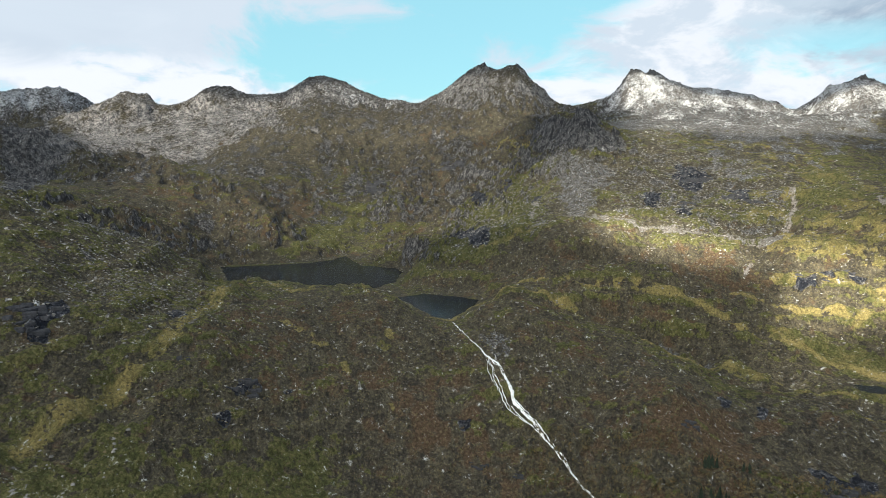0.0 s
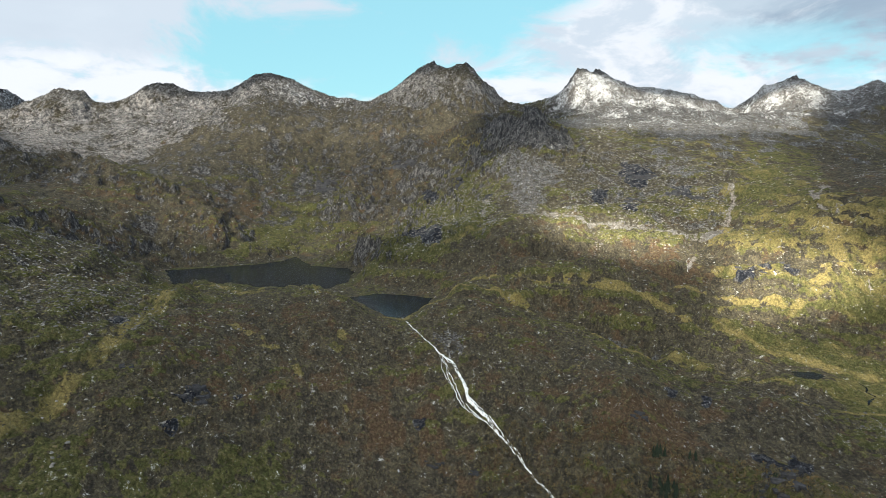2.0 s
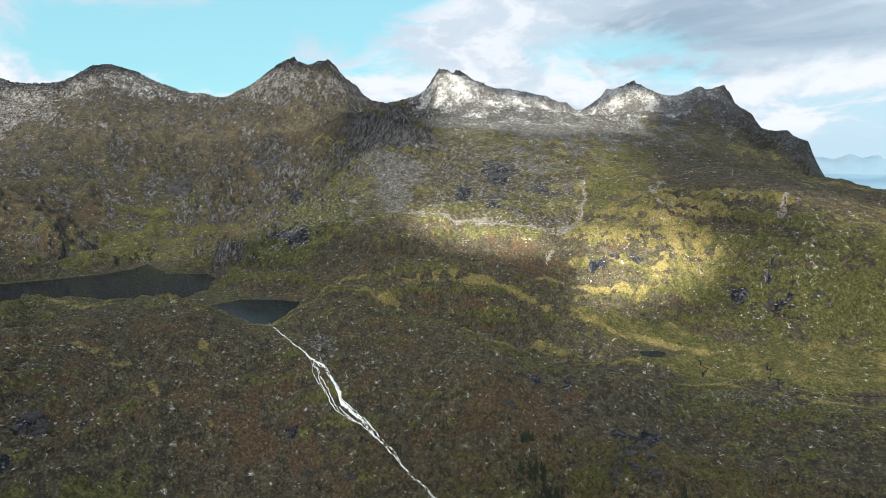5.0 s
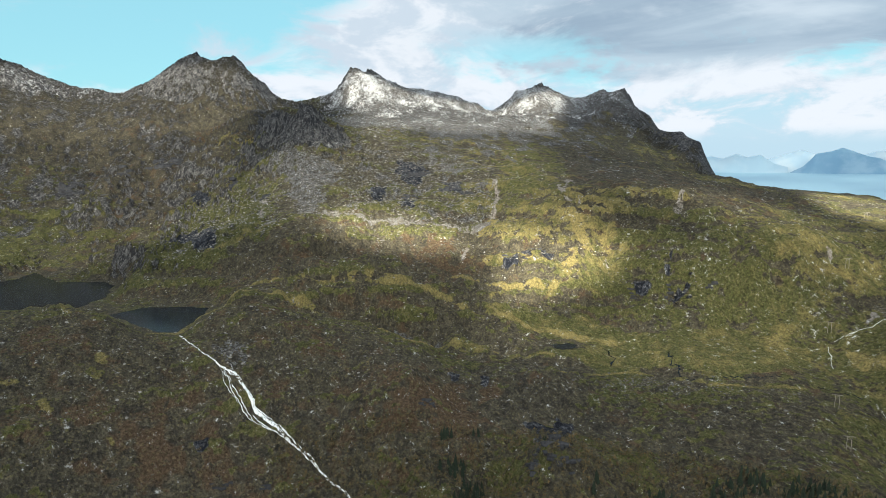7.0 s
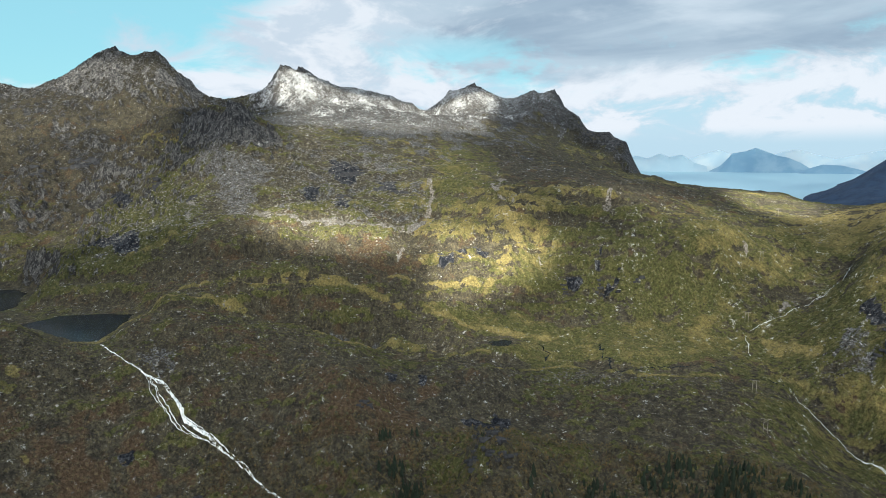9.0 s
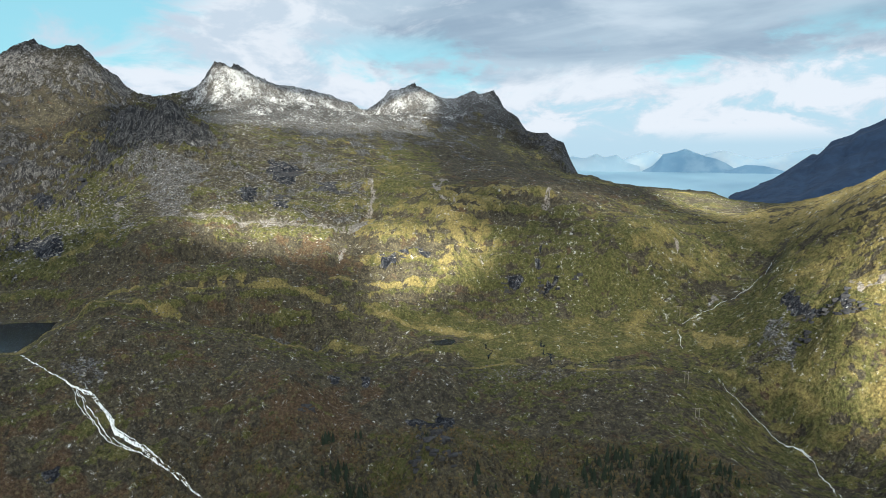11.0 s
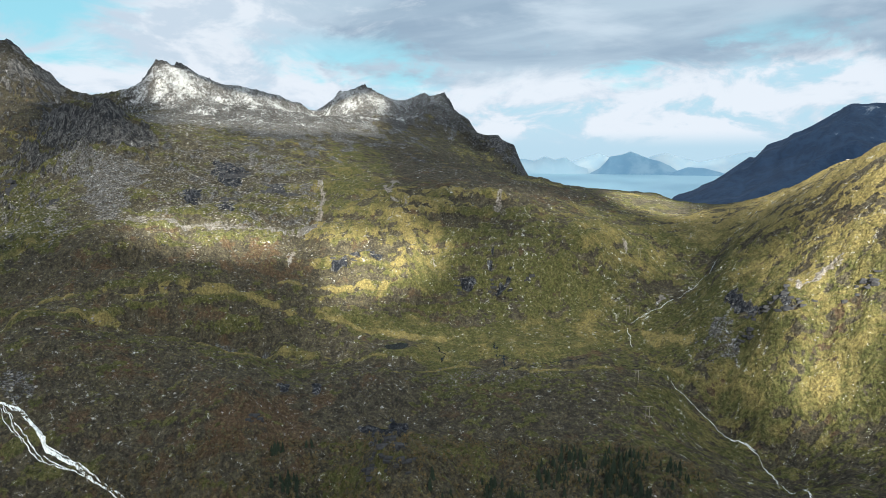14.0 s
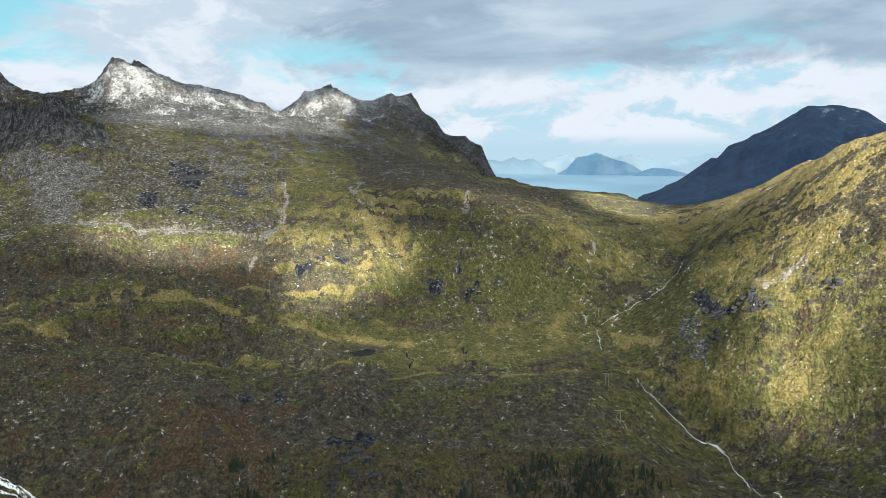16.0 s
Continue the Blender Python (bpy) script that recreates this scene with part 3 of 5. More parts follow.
# Folds of the slopes: rise (or fall) of the crease, half-width, course
FOLDS = [
    (8, 32, [(-223, 689), (-206, 500), (-216, 466), (-224, 437), (-232, 412)]),
    (-9, 34, [(-216, 596), (-222, 473), (-241, 413), (-254, 382)]),
    (13, 60, [(-694, 1102), (-676, 1180), (-705, 1389), (-527, 1185), (-434, 1166), (-368, 1156), (-307, 1087), (-235, 1080)]),
    (-13, 55, [(-500, 825), (-459, 846), (-422, 901), (-383, 904), (-356, 931)]),
    (18, 60, [(273, 1667), (204, 1534), (154, 1454), (108, 1365), (56, 1315), (19, 1239), (-23, 1044), (-57, 885)]),
    (-13, 40, [(118, 1340), (81, 1324), (32, 1313), (-4, 1156), (-43, 951)]),
    (9, 40, [(-33, 1501), (-81, 1383), (-98, 1264), (-97, 1115)]),
    (5, 15, [(-168, 798), (-159, 833), (-123, 800), (-85, 650)]),
    (5, 15, [(-227, 691), (-242, 794), (-219, 792), (-167, 661)]),
    (6, 34, [(67, 725), (145, 709), (168, 691), (251, 667), (277, 652), (300, 633), (328, 605)]),
    (-7, 24, [(145, 675), (192, 636), (242, 604), (286, 585)]),
    (5, 20, [(52, 712), (90, 691), (138, 669), (169, 640), (200, 602), (221, 563), (283, 578), (325, 543)]),
    (5, 30, [(151, 743), (211, 708), (272, 693), (325, 665)]),
    (-5, 22, [(162, 765), (219, 738), (281, 718), (332, 695)]),
    (-5, 20, [(486, 848), (432, 763), (384, 731), (352, 689)]),
    (-5, 18, [(530, 696), (505, 651), (509, 609), (501, 583)]),
    (6, 40, [(528, 674), (584, 655), (630, 611), (643, 549), (652, 480), (686, 435)]),
    (-5, 14, [(563, 530), (539, 516), (521, 512)]),
    (-4, 14, [(533, 554), (512, 537)]),
    (-4, 14, [(592, 484), (572, 458)]),
    (-4, 14, [(637, 459), (603, 441)]),
    (5, 26, [(672, 230), (622, 228), (585, 221)]),
    (-6, 20, [(623, 257), (599, 258), (586, 268)]),
    (-4, 16, [(575, 243), (567, 246), (554, 234)]),
    (-5, 20, [(638, 188), (598, 181), (573, 166)]),
    (4, 24, [(375, 574), (426, 535), (472, 509)]),
    (4, 20, [(301, 594), (343, 570), (362, 522)]),
]
# pale bare slabs over the bowl
SLABS_BARE = [
    ([(-1445, 2312), (-1056, 1996), (-919, 2097), (-722, 2081), (-613, 2158), (-464, 2107), (-477, 1995), (-485, 1698), (-550, 1610), (-603, 1463), (-639, 1424), (-719, 1443), (-702, 1207), (-775, 1278)]),
]
# dark rock walls
WALL_FACES = [
    ([(-864, 1211), (-1288, 1956), (-1161, 1906), (-740, 1247), (-714, 1136), (-572, 845), (-585, 810)]),
    ([(174, 1267), (242, 1606), (218, 1199), (239, 1168), (283, 1131), (325, 1112), (319, 1070), (267, 1057), (217, 1102), (193, 1167)]),
]
# fractured faces in the bowl
BOWL_FACES = [
    ([(-294, 1395), (-194, 1467), (-106, 1461), (-109, 1329), (-197, 1300), (-288, 1308)]),
    ([(-6, 1549), (94, 1575), (65, 1391), (8, 1380)]),
    ([(-51, 1434), (14, 1393), (-30, 1352)]),
    ([(-403, 1235), (-336, 1282), (-321, 1181), (-365, 1147)]),
    ([(-442, 1029), (-392, 1074), (-383, 1021), (-420, 998)]),
]
# small dark wet faces
WET_FACES = [
    ([(354, 960), (384, 1007), (423, 988), (409, 938), (365, 898)]),
    ([(413, 900), (443, 893), (422, 828), (406, 850)]),
    ([(296, 904), (319, 899), (304, 856), (283, 860)]),
    ([(327, 860), (340, 832), (328, 813), (317, 831)]),
    ([(57, 1287), (88, 1223), (79, 1093), (59, 1172)]),
    ([(8, 941), (43, 990), (71, 908), (62, 837), (38, 866)]),
    ([(-314, 452), (-301, 472), (-289, 459), (-295, 448), (-289, 430), (-300, 428), (-308, 436)]),
    ([(-323, 434), (-308, 436), (-305, 433), (-315, 422)]),
    ([(-236, 511), (-231, 533), (-226, 521), (-229, 500)]),
    ([(-165, 460), (-159, 476), (-144, 479), (-142, 471), (-153, 461), (-160, 456)]),
    ([(-131, 481), (-124, 489), (-121, 482), (-128, 477)]),
    ([(-170, 431), (-162, 438), (-159, 433), (-166, 428)]),
    ([(9, 491), (23, 490), (23, 481), (14, 483)]),
    ([(270, 419), (289, 410), (304, 419), (309, 409), (267, 346), (252, 341), (247, 350), (266, 401)]),
    ([(655, 290), (644, 269), (637, 225), (626, 221), (630, 257), (637, 274)]),
    ([(418, 656), (427, 651), (421, 642), (413, 644)]),
    ([(437, 640), (445, 634), (439, 625), (433, 629)]),
    ([(391, 657), (402, 643), (399, 641), (389, 654)]),
    ([(540, 516), (562, 525), (563, 519), (544, 511)]),
    ([(240, 501), (247, 497), (242, 488), (235, 489)]),
    ([(267, 493), (271, 487), (262, 475), (260, 480)]),
    ([(548, 550), (562, 551), (558, 541), (546, 537)]),
    ([(507, 552), (528, 549), (524, 537), (510, 540)]),
]
# loose grey stones
SCREE_ZONES = [
    ([(187, 1132), (243, 1038), (291, 1004), (265, 939), (228, 911), (206, 850), (212, 810), (157, 841), (189, 947), (174, 1079)]),
    ([(216, 624), (239, 613), (271, 589), (262, 582), (229, 601), (212, 610)]),
    ([(626, 297), (629, 279), (610, 256), (591, 254), (587, 273), (596, 289)]),
    ([(32, 588), (56, 573), (52, 558), (43, 562)]),
]
# stones strewn among the heather
STONY_ZONES = [
    ([(329, 1110), (486, 1144), (530, 945), (430, 757), (363, 753), (242, 824), (282, 1003)]),
    ([(56, 1306), (143, 1141), (164, 1007), (159, 828), (91, 833), (13, 837), (-21, 975)]),
    ([(-597, 827), (-513, 835), (-429, 864), (-304, 672), (-262, 627), (-309, 564), (-357, 543), (-381, 521)]),
]
# pale scars: half-width, course
SCARS = [
    (7, [(175, 832), (220, 827), (258, 800), (321, 772), (377, 739), (410, 743)]),
    (4, [(491, 874), (474, 824), (451, 788), (429, 761)]),
    (6, [(571, 772), (528, 732), (514, 693)]),
    (5, [(543, 762), (515, 707), (514, 693), (509, 681)]),
    (3, [(536, 703), (522, 683)]),
    (6, [(145, 976), (138, 912), (126, 867)]),
    (3, [(502, 601), (496, 587)]),
    (4, [(631, 606), (607, 590)]),
    (4, [(696, 446), (686, 436)]),
    (6, [(668, 198), (659, 203), (649, 209), (644, 218)]),
    (3, [(644, 218), (655, 235)]),
    (3, [(362, 706), (347, 687)]),
    (4, [(672, 377), (657, 376)]),
]
# yellow grass along edges and hollows: half-width, course
GRASS_LINES = [
    (4, [(-231, 692), (-201, 702), (-162, 650), (-145, 658), (-163, 832), (-122, 791), (-80, 641)]),
    (4, [(-50, 639), (-26, 641), (-8, 637), (10, 627), (31, 691), (52, 709), (90, 691), (138, 669), (169, 640), (200, 602), (221, 563), (283, 578), (325, 543)]),
    (4, [(67, 725), (145, 706), (168, 690), (250, 665), (277, 652), (298, 630), (327, 603)]),
    (7, [(-216, 587), (-222, 472), (-241, 413), (-254, 382), (-264, 357)]),
    (5, [(-151, 562), (-130, 552), (-115, 540), (-94, 539), (-84, 521)]),
    (5, [(-68, 493), (-44, 497)]),
    (5, [(-51, 578), (-55, 560)]),
    (5, [(324, 611), (363, 578), (396, 538), (433, 503)]),
    (3.5, [(254, 590), (295, 559), (324, 539), (353, 499)]),
    (3, [(339, 461), (413, 445), (447, 384), (512, 339)]),
    (4, [(180, 690), (224, 681), (256, 665), (285, 643)]),
    (5, [(322, 661), (365, 631), (427, 602)]),
    (8, [(194, 1211), (152, 1439), (95, 1363)]),
    (6, [(52, 831), (91, 833), (129, 833)]),
    (8, [(427, 748), (395, 722)]),
    (7, [(508, 674), (489, 631)]),
    (5, [(606, 307), (612, 362), (598, 340)]),
]
# dark heather
HEATHER_ZONES = [
    ([(51, 619), (127, 613), (183, 567), (211, 523), (296, 493), (348, 453), (303, 387), (107, 418), (68, 510), (32, 578)]),
    ([(-195, 593), (-131, 623), (-55, 620), (-13, 606), (10, 582), (40, 527), (76, 460), (75, 423), (-67, 416), (-80, 451), (-116, 452), (-186, 424), (-216, 428), (-208, 469)]),
    ([(-598, 1023), (-693, 1365), (-509, 1169), (-368, 1124), (-298, 1020), (-328, 964), (-383, 904), (-463, 855), (-506, 835)]),
    ([(133, 807), (205, 799), (280, 754), (360, 715), (325, 636), (252, 671), (170, 701), (80, 728), (72, 793)]),
    ([(143, 661), (176, 670), (254, 658), (284, 624), (315, 600), (293, 589), (245, 614), (201, 645)]),
    # the arete's shaded left side, painted in as dark heather
    ([(118, 1334), (196, 1475), (204, 1242), (149, 1720), (-45, 2028), (-123, 1601), (-107, 1388), (-44, 1076), (19, 1251)]),
    ([(765, 1251), (1094, 1271), (831, 749), (906, 611), (662, 535), (596, 669), (561, 884)]),
    ([(-424, 1167), (-293, 1301), (-245, 1178), (-268, 1012), (-319, 994)]),
]
# greener ground
GREEN_ZONES = [
    ([(474, 611), (531, 584), (589, 511), (636, 445), (591, 432), (542, 467), (504, 514), (471, 569)]),
    ([(328, 618), (395, 581), (434, 556), (482, 491), (470, 453), (438, 430), (381, 479), (395, 526), (349, 580)]),
    ([(-269, 350), (-239, 381), (-179, 403), (-105, 443), (-78, 437), (-90, 408), (-252, 325)]),
    ([(-241, 1276), (-152, 1328), (-112, 1298), (-157, 1176), (-185, 1081), (-263, 993), (-247, 1087)]),
    ([(256, 411), (249, 340), (246, 323), (221, 373), (232, 407)]),
    ([(685, 350), (623, 249), (602, 210), (582, 229), (580, 298), (643, 354)]),
    ([(508, 490), (588, 422), (590, 377), (478, 382), (442, 418)]),
    ([(196, 1154), (247, 1055), (205, 1034), (142, 1053), (125, 1170)]),
    ([(660, 1120), (790, 1103), (489, 668), (411, 714), (489, 861)]),
    # the arete's lit right side, painted in as greener ground
    ([(126, 1130), (174, 1079), (136, 825), (35, 801), (-37, 813), (16, 1044), (68, 1106)]),
]
# rust-brown ground
RUSTY_ZONES = [
    ([(170, 500), (224, 488), (268, 468), (216, 414), (163, 438)]),
    ([(519, 415), (567, 390), (515, 354), (478, 382)]),
    ([(298, 746), (355, 724), (336, 658), (274, 692)]),
    ([(-373, 1291), (-280, 1360), (-260, 1254), (-301, 1142)]),
    ([(632, 233), (620, 182), (571, 170), (589, 213)]),
    ([(-46, 514), (-1, 521), (8, 465), (-36, 447)]),
]
# early snow: strength, outline
SNOW_ZONES = [
    (0.11, [(532, 1913), (560, 1981), (598, 2013), (671, 2045), (783, 2095), (990, 2129), (1183, 2123), (1214, 2044), (868, 1608), (725, 1721), (632, 1815), (526, 1680)]),
    (0.13, [(341, 1835), (550, 1930), (1220, 2086), (1220, 1735), (955, 1352), (760, 1358), (546, 1319), (357, 1133), (275, 1139)]),
    (0.13, [(1234, 2097), (1296, 2124), (1342, 2008), (1406, 1860), (1370, 1697), (1306, 1698), (1216, 1813)]),
    (0.2, [(-416, 2106), (-353, 2124), (-257, 2118), (-163, 2140), (-299, 2011), (-392, 2026)]),
    (0.2, [(-1662, 2348), (-1570, 2405), (-1474, 2461), (-1448, 2411), (-1622, 2286)]),
]


# the terrain's mesh: rings round the middle of the place, finest over the near slopes
AZ = np.radians(np.r_[np.arange(-42, 86, 0.12), np.arange(86, 318, 2.5)])
RAD = np.r_[np.linspace(0, 340, 18)[:-1], np.arange(340, 780, 1.8), np.arange(780, 1500, 3.2), np.arange(1500, 2750, 7.0), np.linspace(2750, 4900, 36)]
NA, NR = len(AZ), len(RAD)
gx = (np.sin(AZ)[:, None] * RAD[None, :]).ravel()
gy = (np.cos(AZ)[:, None] * RAD[None, :]).ravel()
base = land(gx, gy)


def near_to(outline, reach):
    """The mesh's places within reach of an outline's box."""
    q = np.array(outline, float)
    return np.where((gx > q[:, 0].min() - reach) & (gx < q[:, 0].max() + reach) & (gy > q[:, 1].min() - reach) & (gy < q[:, 1].max() + reach))[0]


ragged = perlin(gx, gy, 38, 80) + 0.6 * perlin(gx, gy, 16, 81) + 0.45 * perlin(gx, gy, 7, 82)


def zone(outline, soft=14.0, torn=1.0):
    """How far places lie inside an outline with a torn edge: 0 to 1."""
    out, i = np.zeros(len(gx)), near_to(outline, 3 * soft)
    q = np.array(outline, float)
    depth = np.where(inside(gx[i], gy[i], q), 1.0, -1.0) * line_distance(gx[i], gy[i], np.vstack([q, q[:1]]))
    out[i] = smooth(depth + 1.6 * torn * soft * ragged[i], -0.6 * soft, 0.6 * soft)
    return out


def zones(outlines, soft=14.0, torn=1.0):
    return np.maximum.reduce([zone(q[-1] if isinstance(q, tuple) else q, soft, torn) for q in outlines])


def strip(course, half, torn=1.0):
    """The same for a strip along a course."""
    out, i = np.zeros(len(gx)), near_to(course, 3 * half)
    out[i] = smooth(line_distance(gx[i], gy[i], course) + 0.9 * torn * half * ragged[i], 1.25 * half, 0.55 * half)
    return out


# creases and hollows along the slopes, sharpest at their middle line
for rise, half, course in FOLDS:
    i = near_to(course, 2 * half)
    away = line_distance(gx[i] + 0.35 * half * ragged[i], gy[i], course) / half
    ends = np.minimum(np.hypot(gx[i] - course[0][0], gy[i] - course[0][1]), np.hypot(gx[i] - course[-1][0], gy[i] - course[-1][1]))
    base[i] += 1.7 * rise * np.clip(1.2 - np.hypot(away, 0.2), 0, 1) * smooth(ends, 0, 1.2 * half)
HEIGHT0 = base.reshape(NA, NR)
slope_r = np.abs(np.gradient(HEIGHT0, axis=1) / np.maximum(np.gradient(RAD)[None, :], 0.1))
step_a = np.maximum(RAD[None, :] * np.gradient(np.unwrap(AZ))[:, None], 0.2)
slope_a = np.abs(np.gradient(HEIGHT0, axis=0)) / step_a
steep = np.hypot(slope_r, slope_a).ravel()
dist = np.hypot(gx, gy)

# where it is rough: high ground and steep faces
wx, wy = gx + 40 * perlin(gx, gy, 160, 1), gy + 40 * perlin(gx, gy, 160, 2)
high = smooth(base, 300, 470)
crag = np.clip(smooth(steep, 0.55, 1.1) + 0.7 * high, 0, 1)
crag *= smooth(dist, 500, 1000) * 0.9 + 0.1
crag *= 1 - 0.5 * smooth(base, 440, 380) * smooth(dist, 1900, 1500)
crag *= 1 - 0.85 * smooth(gx, 380, 520) * smooth(base, 420, 330)       # the grassy slopes towards the pass stay smooth
flat = smooth(steep, 0.05, 0.22)


def ridged(size, shift):
    return 1 - 2.4 * np.abs(perlin(wx, wy, size, shift))


def knolls(size, low, high, shift):
    """Ledges: ground that steps up at a ragged edge, which leaves short rock faces."""
    v = perlin(wx, wy, size, shift) + 0.35 * perlin(wx, wy, size / 2.7, shift + 0.5) + 0.15 * perlin(gx, gy, size / 7, shift + 0.7)
    return smooth(v, low, high)


h = base.copy()
crests = np.minimum.reduce([line_distance(gx, gy, c) for c in (LEFT_TOPS, PEAKA, PEAKB, PEAKC)])
calm = smooth(np.minimum(line_distance(gx, gy, VALLEY_FLAT), 30 + line_distance(gx, gy, BROW_FAR)), 40, 110)       # the valley floor stays even
back = smooth(dist, 600, 800) * calm
hill = smooth(gx, 470, 580) * smooth(gy, 520, 400)          # the grassy hill beside the pass
rugged = 1 - hill
h += (4.0 + 10.0 * crag) * perlin(gx, gy, 120, 3) * (0.25 + 0.75 * flat) * calm
h += crag * (0.35 + 0.65 * smooth(crests, 8, 70)) * (9.0 * ridged(85, 4) + 8.5 * ridged(42, 5) + 6.0 * ridged(21, 6) + 3.2 * ridged(10, 7) - 14.0)
h += calm * (0.3 + 0.7 * flat) * ((3.6 + 3.0 * back * rugged) * perlin(wx, wy, 55, 8) + (2.6 + 1.6 * back * rugged) * perlin(wx, wy, 26, 9))
h += (0.35 + 0.65 * flat) * (2.2 * perlin(gx, gy, 11, 10) + 1.6 * perlin(gx, gy, 5.5, 11))
broken = np.clip(smooth(gx, 480, 300) * smooth(steep, 0.3, 0.6) * smooth(dist, 760, 900) + 0.6 * crag, 0, 1)     # where ledges break the slope
broken *= rugged
h += back * broken * (7.0 * knolls(95, 0.10, 0.20, 13) + 5.5 * knolls(48, 0.12, 0.22, 14) + 4.0 * knolls(24, 0.14, 0.26, 15) - 4.5)
h += (1 - broken) * calm * flat * (1.8 * knolls(60, 0.05, 0.45, 16) + 1.0 * knolls(17, 0.16, 0.4, 17))


def benches(rise, shift):
    """Flat treads and steeper risers that follow the contours, broken up along the slope."""
    f = np.mod((base + 14 * perlin(wx, wy, 140, shift) + 5 * perlin(wx, wy, 45, shift + 0.3)) / rise, 1.0)
    return rise * (smooth(f, 0.25, 0.85) - f) * smooth(perlin(wx, wy, 110, shift + 0.6), -0.35, 0.15)


h += calm * smooth(dist, 600, 700) * smooth(steep, 0.10, 0.22) * rugged * (0.55 * benches(26, 51) + 0.5 * benches(11, 52)) * (1 - 0.6 * smooth(base, 380, 450))
h += calm * smooth(dist, 640, 560) * smooth(steep, 0.15, 0.3) * rugged * 0.40 * benches(14, 53)
turn = np.arctan2(gx, gy)
h -= calm * flat * (0.2 + 0.8 * rugged) * smooth(dist, 360, 500) * (0.9 + 2.2 * smooth(dist, 600, 900) + 3.0 * crag) * smooth(perlin(turn * 900 + 40 * perlin(gx, gy, 90, 18), dist * 0.22, 30, 19), 0.10, 0.5)   # gullies down the slopes

# the crests keep their own shape, with small broken teeth
h = base + (h - base) * (0.12 + 0.88 * smooth(crests, 15, 130))
h += smooth(crests, 110, 25) * smooth(base, 420, 490) * (6.0 * ridged(26, 26) + 4.2 * ridged(11, 27) - 4.0)

# the sharp teeth of the three peaks
for px, py, top in ((611, 2046, 605), (684, 2083, 609), (661, 2059, 591), (713, 2107, 599), (806, 2145, 576), (943, 2158, 556), (1311, 2128, 570), (1373, 2049, 589), (1390, 2029, 573), (1531, 1866, 553),
                    (1548, 1781, 550), (1546, 1757, 528), (133, 2042, 619), (227, 1950, 600), (244, 1937, 587), (283, 1905, 538)):
    near = np.hypot(gx - px, gy - py)
    i = np.where(near < 60)[0]
    h[i] = np.maximum(h[i], top - near[i] * (1.9 + 0.8 * perlin(gx[i], gy[i], 14, 36)) - 5 * np.abs(perlin(gx[i], gy[i], 9, 37)))

# lakes: the ground goes under their level, and stays over it round them
for shore, level in ((LAKE_BIG, 135.0), (LAKE_SMALL, 132.0), (POND, 105.0)):
    box = (np.abs(gx - shore[:, 0].mean()) < 400) & (np.abs(gy - shore[:, 1].mean()) < 400)
    i = np.where(box)[0]
    ring = np.vstack([shore, shore[:1]])
    jx, jy = gx[i] + 5 * perlin(gx[i], gy[i], 22, 20), gy[i] + 5 * perlin(gx[i], gy[i], 22, 21)
    far = line_distance(jx, jy, ring)
    wet = inside(jx, jy, shore)
    rim = smooth(far, 2, 30)
    bank = level + 0.25 + np.minimum(far, 60) * 0.10 + 0.5 * perlin(gx[i], gy[i], 7, 22)
    h[i] = np.where(wet, level - np.minimum(0.4 + far * 0.3, 6.0), bank * (1 - rim) + h[i] * rim)

HEIGHT = h.reshape(NA, NR)


def ground_at(x, y):
    """The height of the terrain's mesh at a place within the fine part."""
    a = (math.degrees(math.atan2(x, y)) + 42) / 0.12
    r = np.interp(math.hypot(x, y), RAD, np.arange(NR))
    i, j = int(min(max(a, 0), NA - 2)), int(min(r, NR - 2))
    u, v = min(max(a - i, 0), 1), r - j
    return float((HEIGHT[i, j] * (1 - u) + HEIGHT[i + 1, j] * u) * (1 - v) + (HEIGHT[i, j + 1] * (1 - u) + HEIGHT[i + 1, j + 1] * u) * v)


# what covers it: bare rock, grass, snow and loose stones
slope_r = np.abs(np.gradient(HEIGHT, axis=1) / np.maximum(np.gradient(RAD)[None, :], 0.1))
slope_a = np.abs(np.gradient(HEIGHT, axis=0)) / step_a
steep2 = np.hypot(slope_r, slope_a).ravel()
patch = perlin(wx, wy, 70, 30) + 0.6 * perlin(wx, wy, 30, 31) + 0.4 * perlin(gx, gy, 13, 32)
spots = perlin(wx, wy, 24, 64) + 0.7 * perlin(gx, gy, 10, 65) + 0.5 * perlin(gx, gy, 5, 66)
rills = perlin(turn * 1500 + 30 * perlin(gx, gy, 90, 40), dist * 0.25, 40, 41) + 0.5 * perlin(turn * 1500, dist * 0.2, 16, 42)    # streaks down the slopes
zone_noise = perlin(wx, wy, 150, 60) + 0.5 * perlin(wx, wy, 60, 61)
micro = (HEIGHT - 0.5 * (np.roll(HEIGHT, 2, axis=1) + np.roll(HEIGHT, -2, axis=1))).ravel()
swell = (HEIGHT - 0.5 * (np.roll(HEIGHT, 7, axis=1) + np.roll(HEIGHT, -7, axis=1))).ravel() * smooth(dist, 420, 480) * smooth(dist, 1480, 1300)     # grass on the backs of ledges, dark heather in the hollows, which also paints in relief shading
east = smooth(gx, 380, 560)

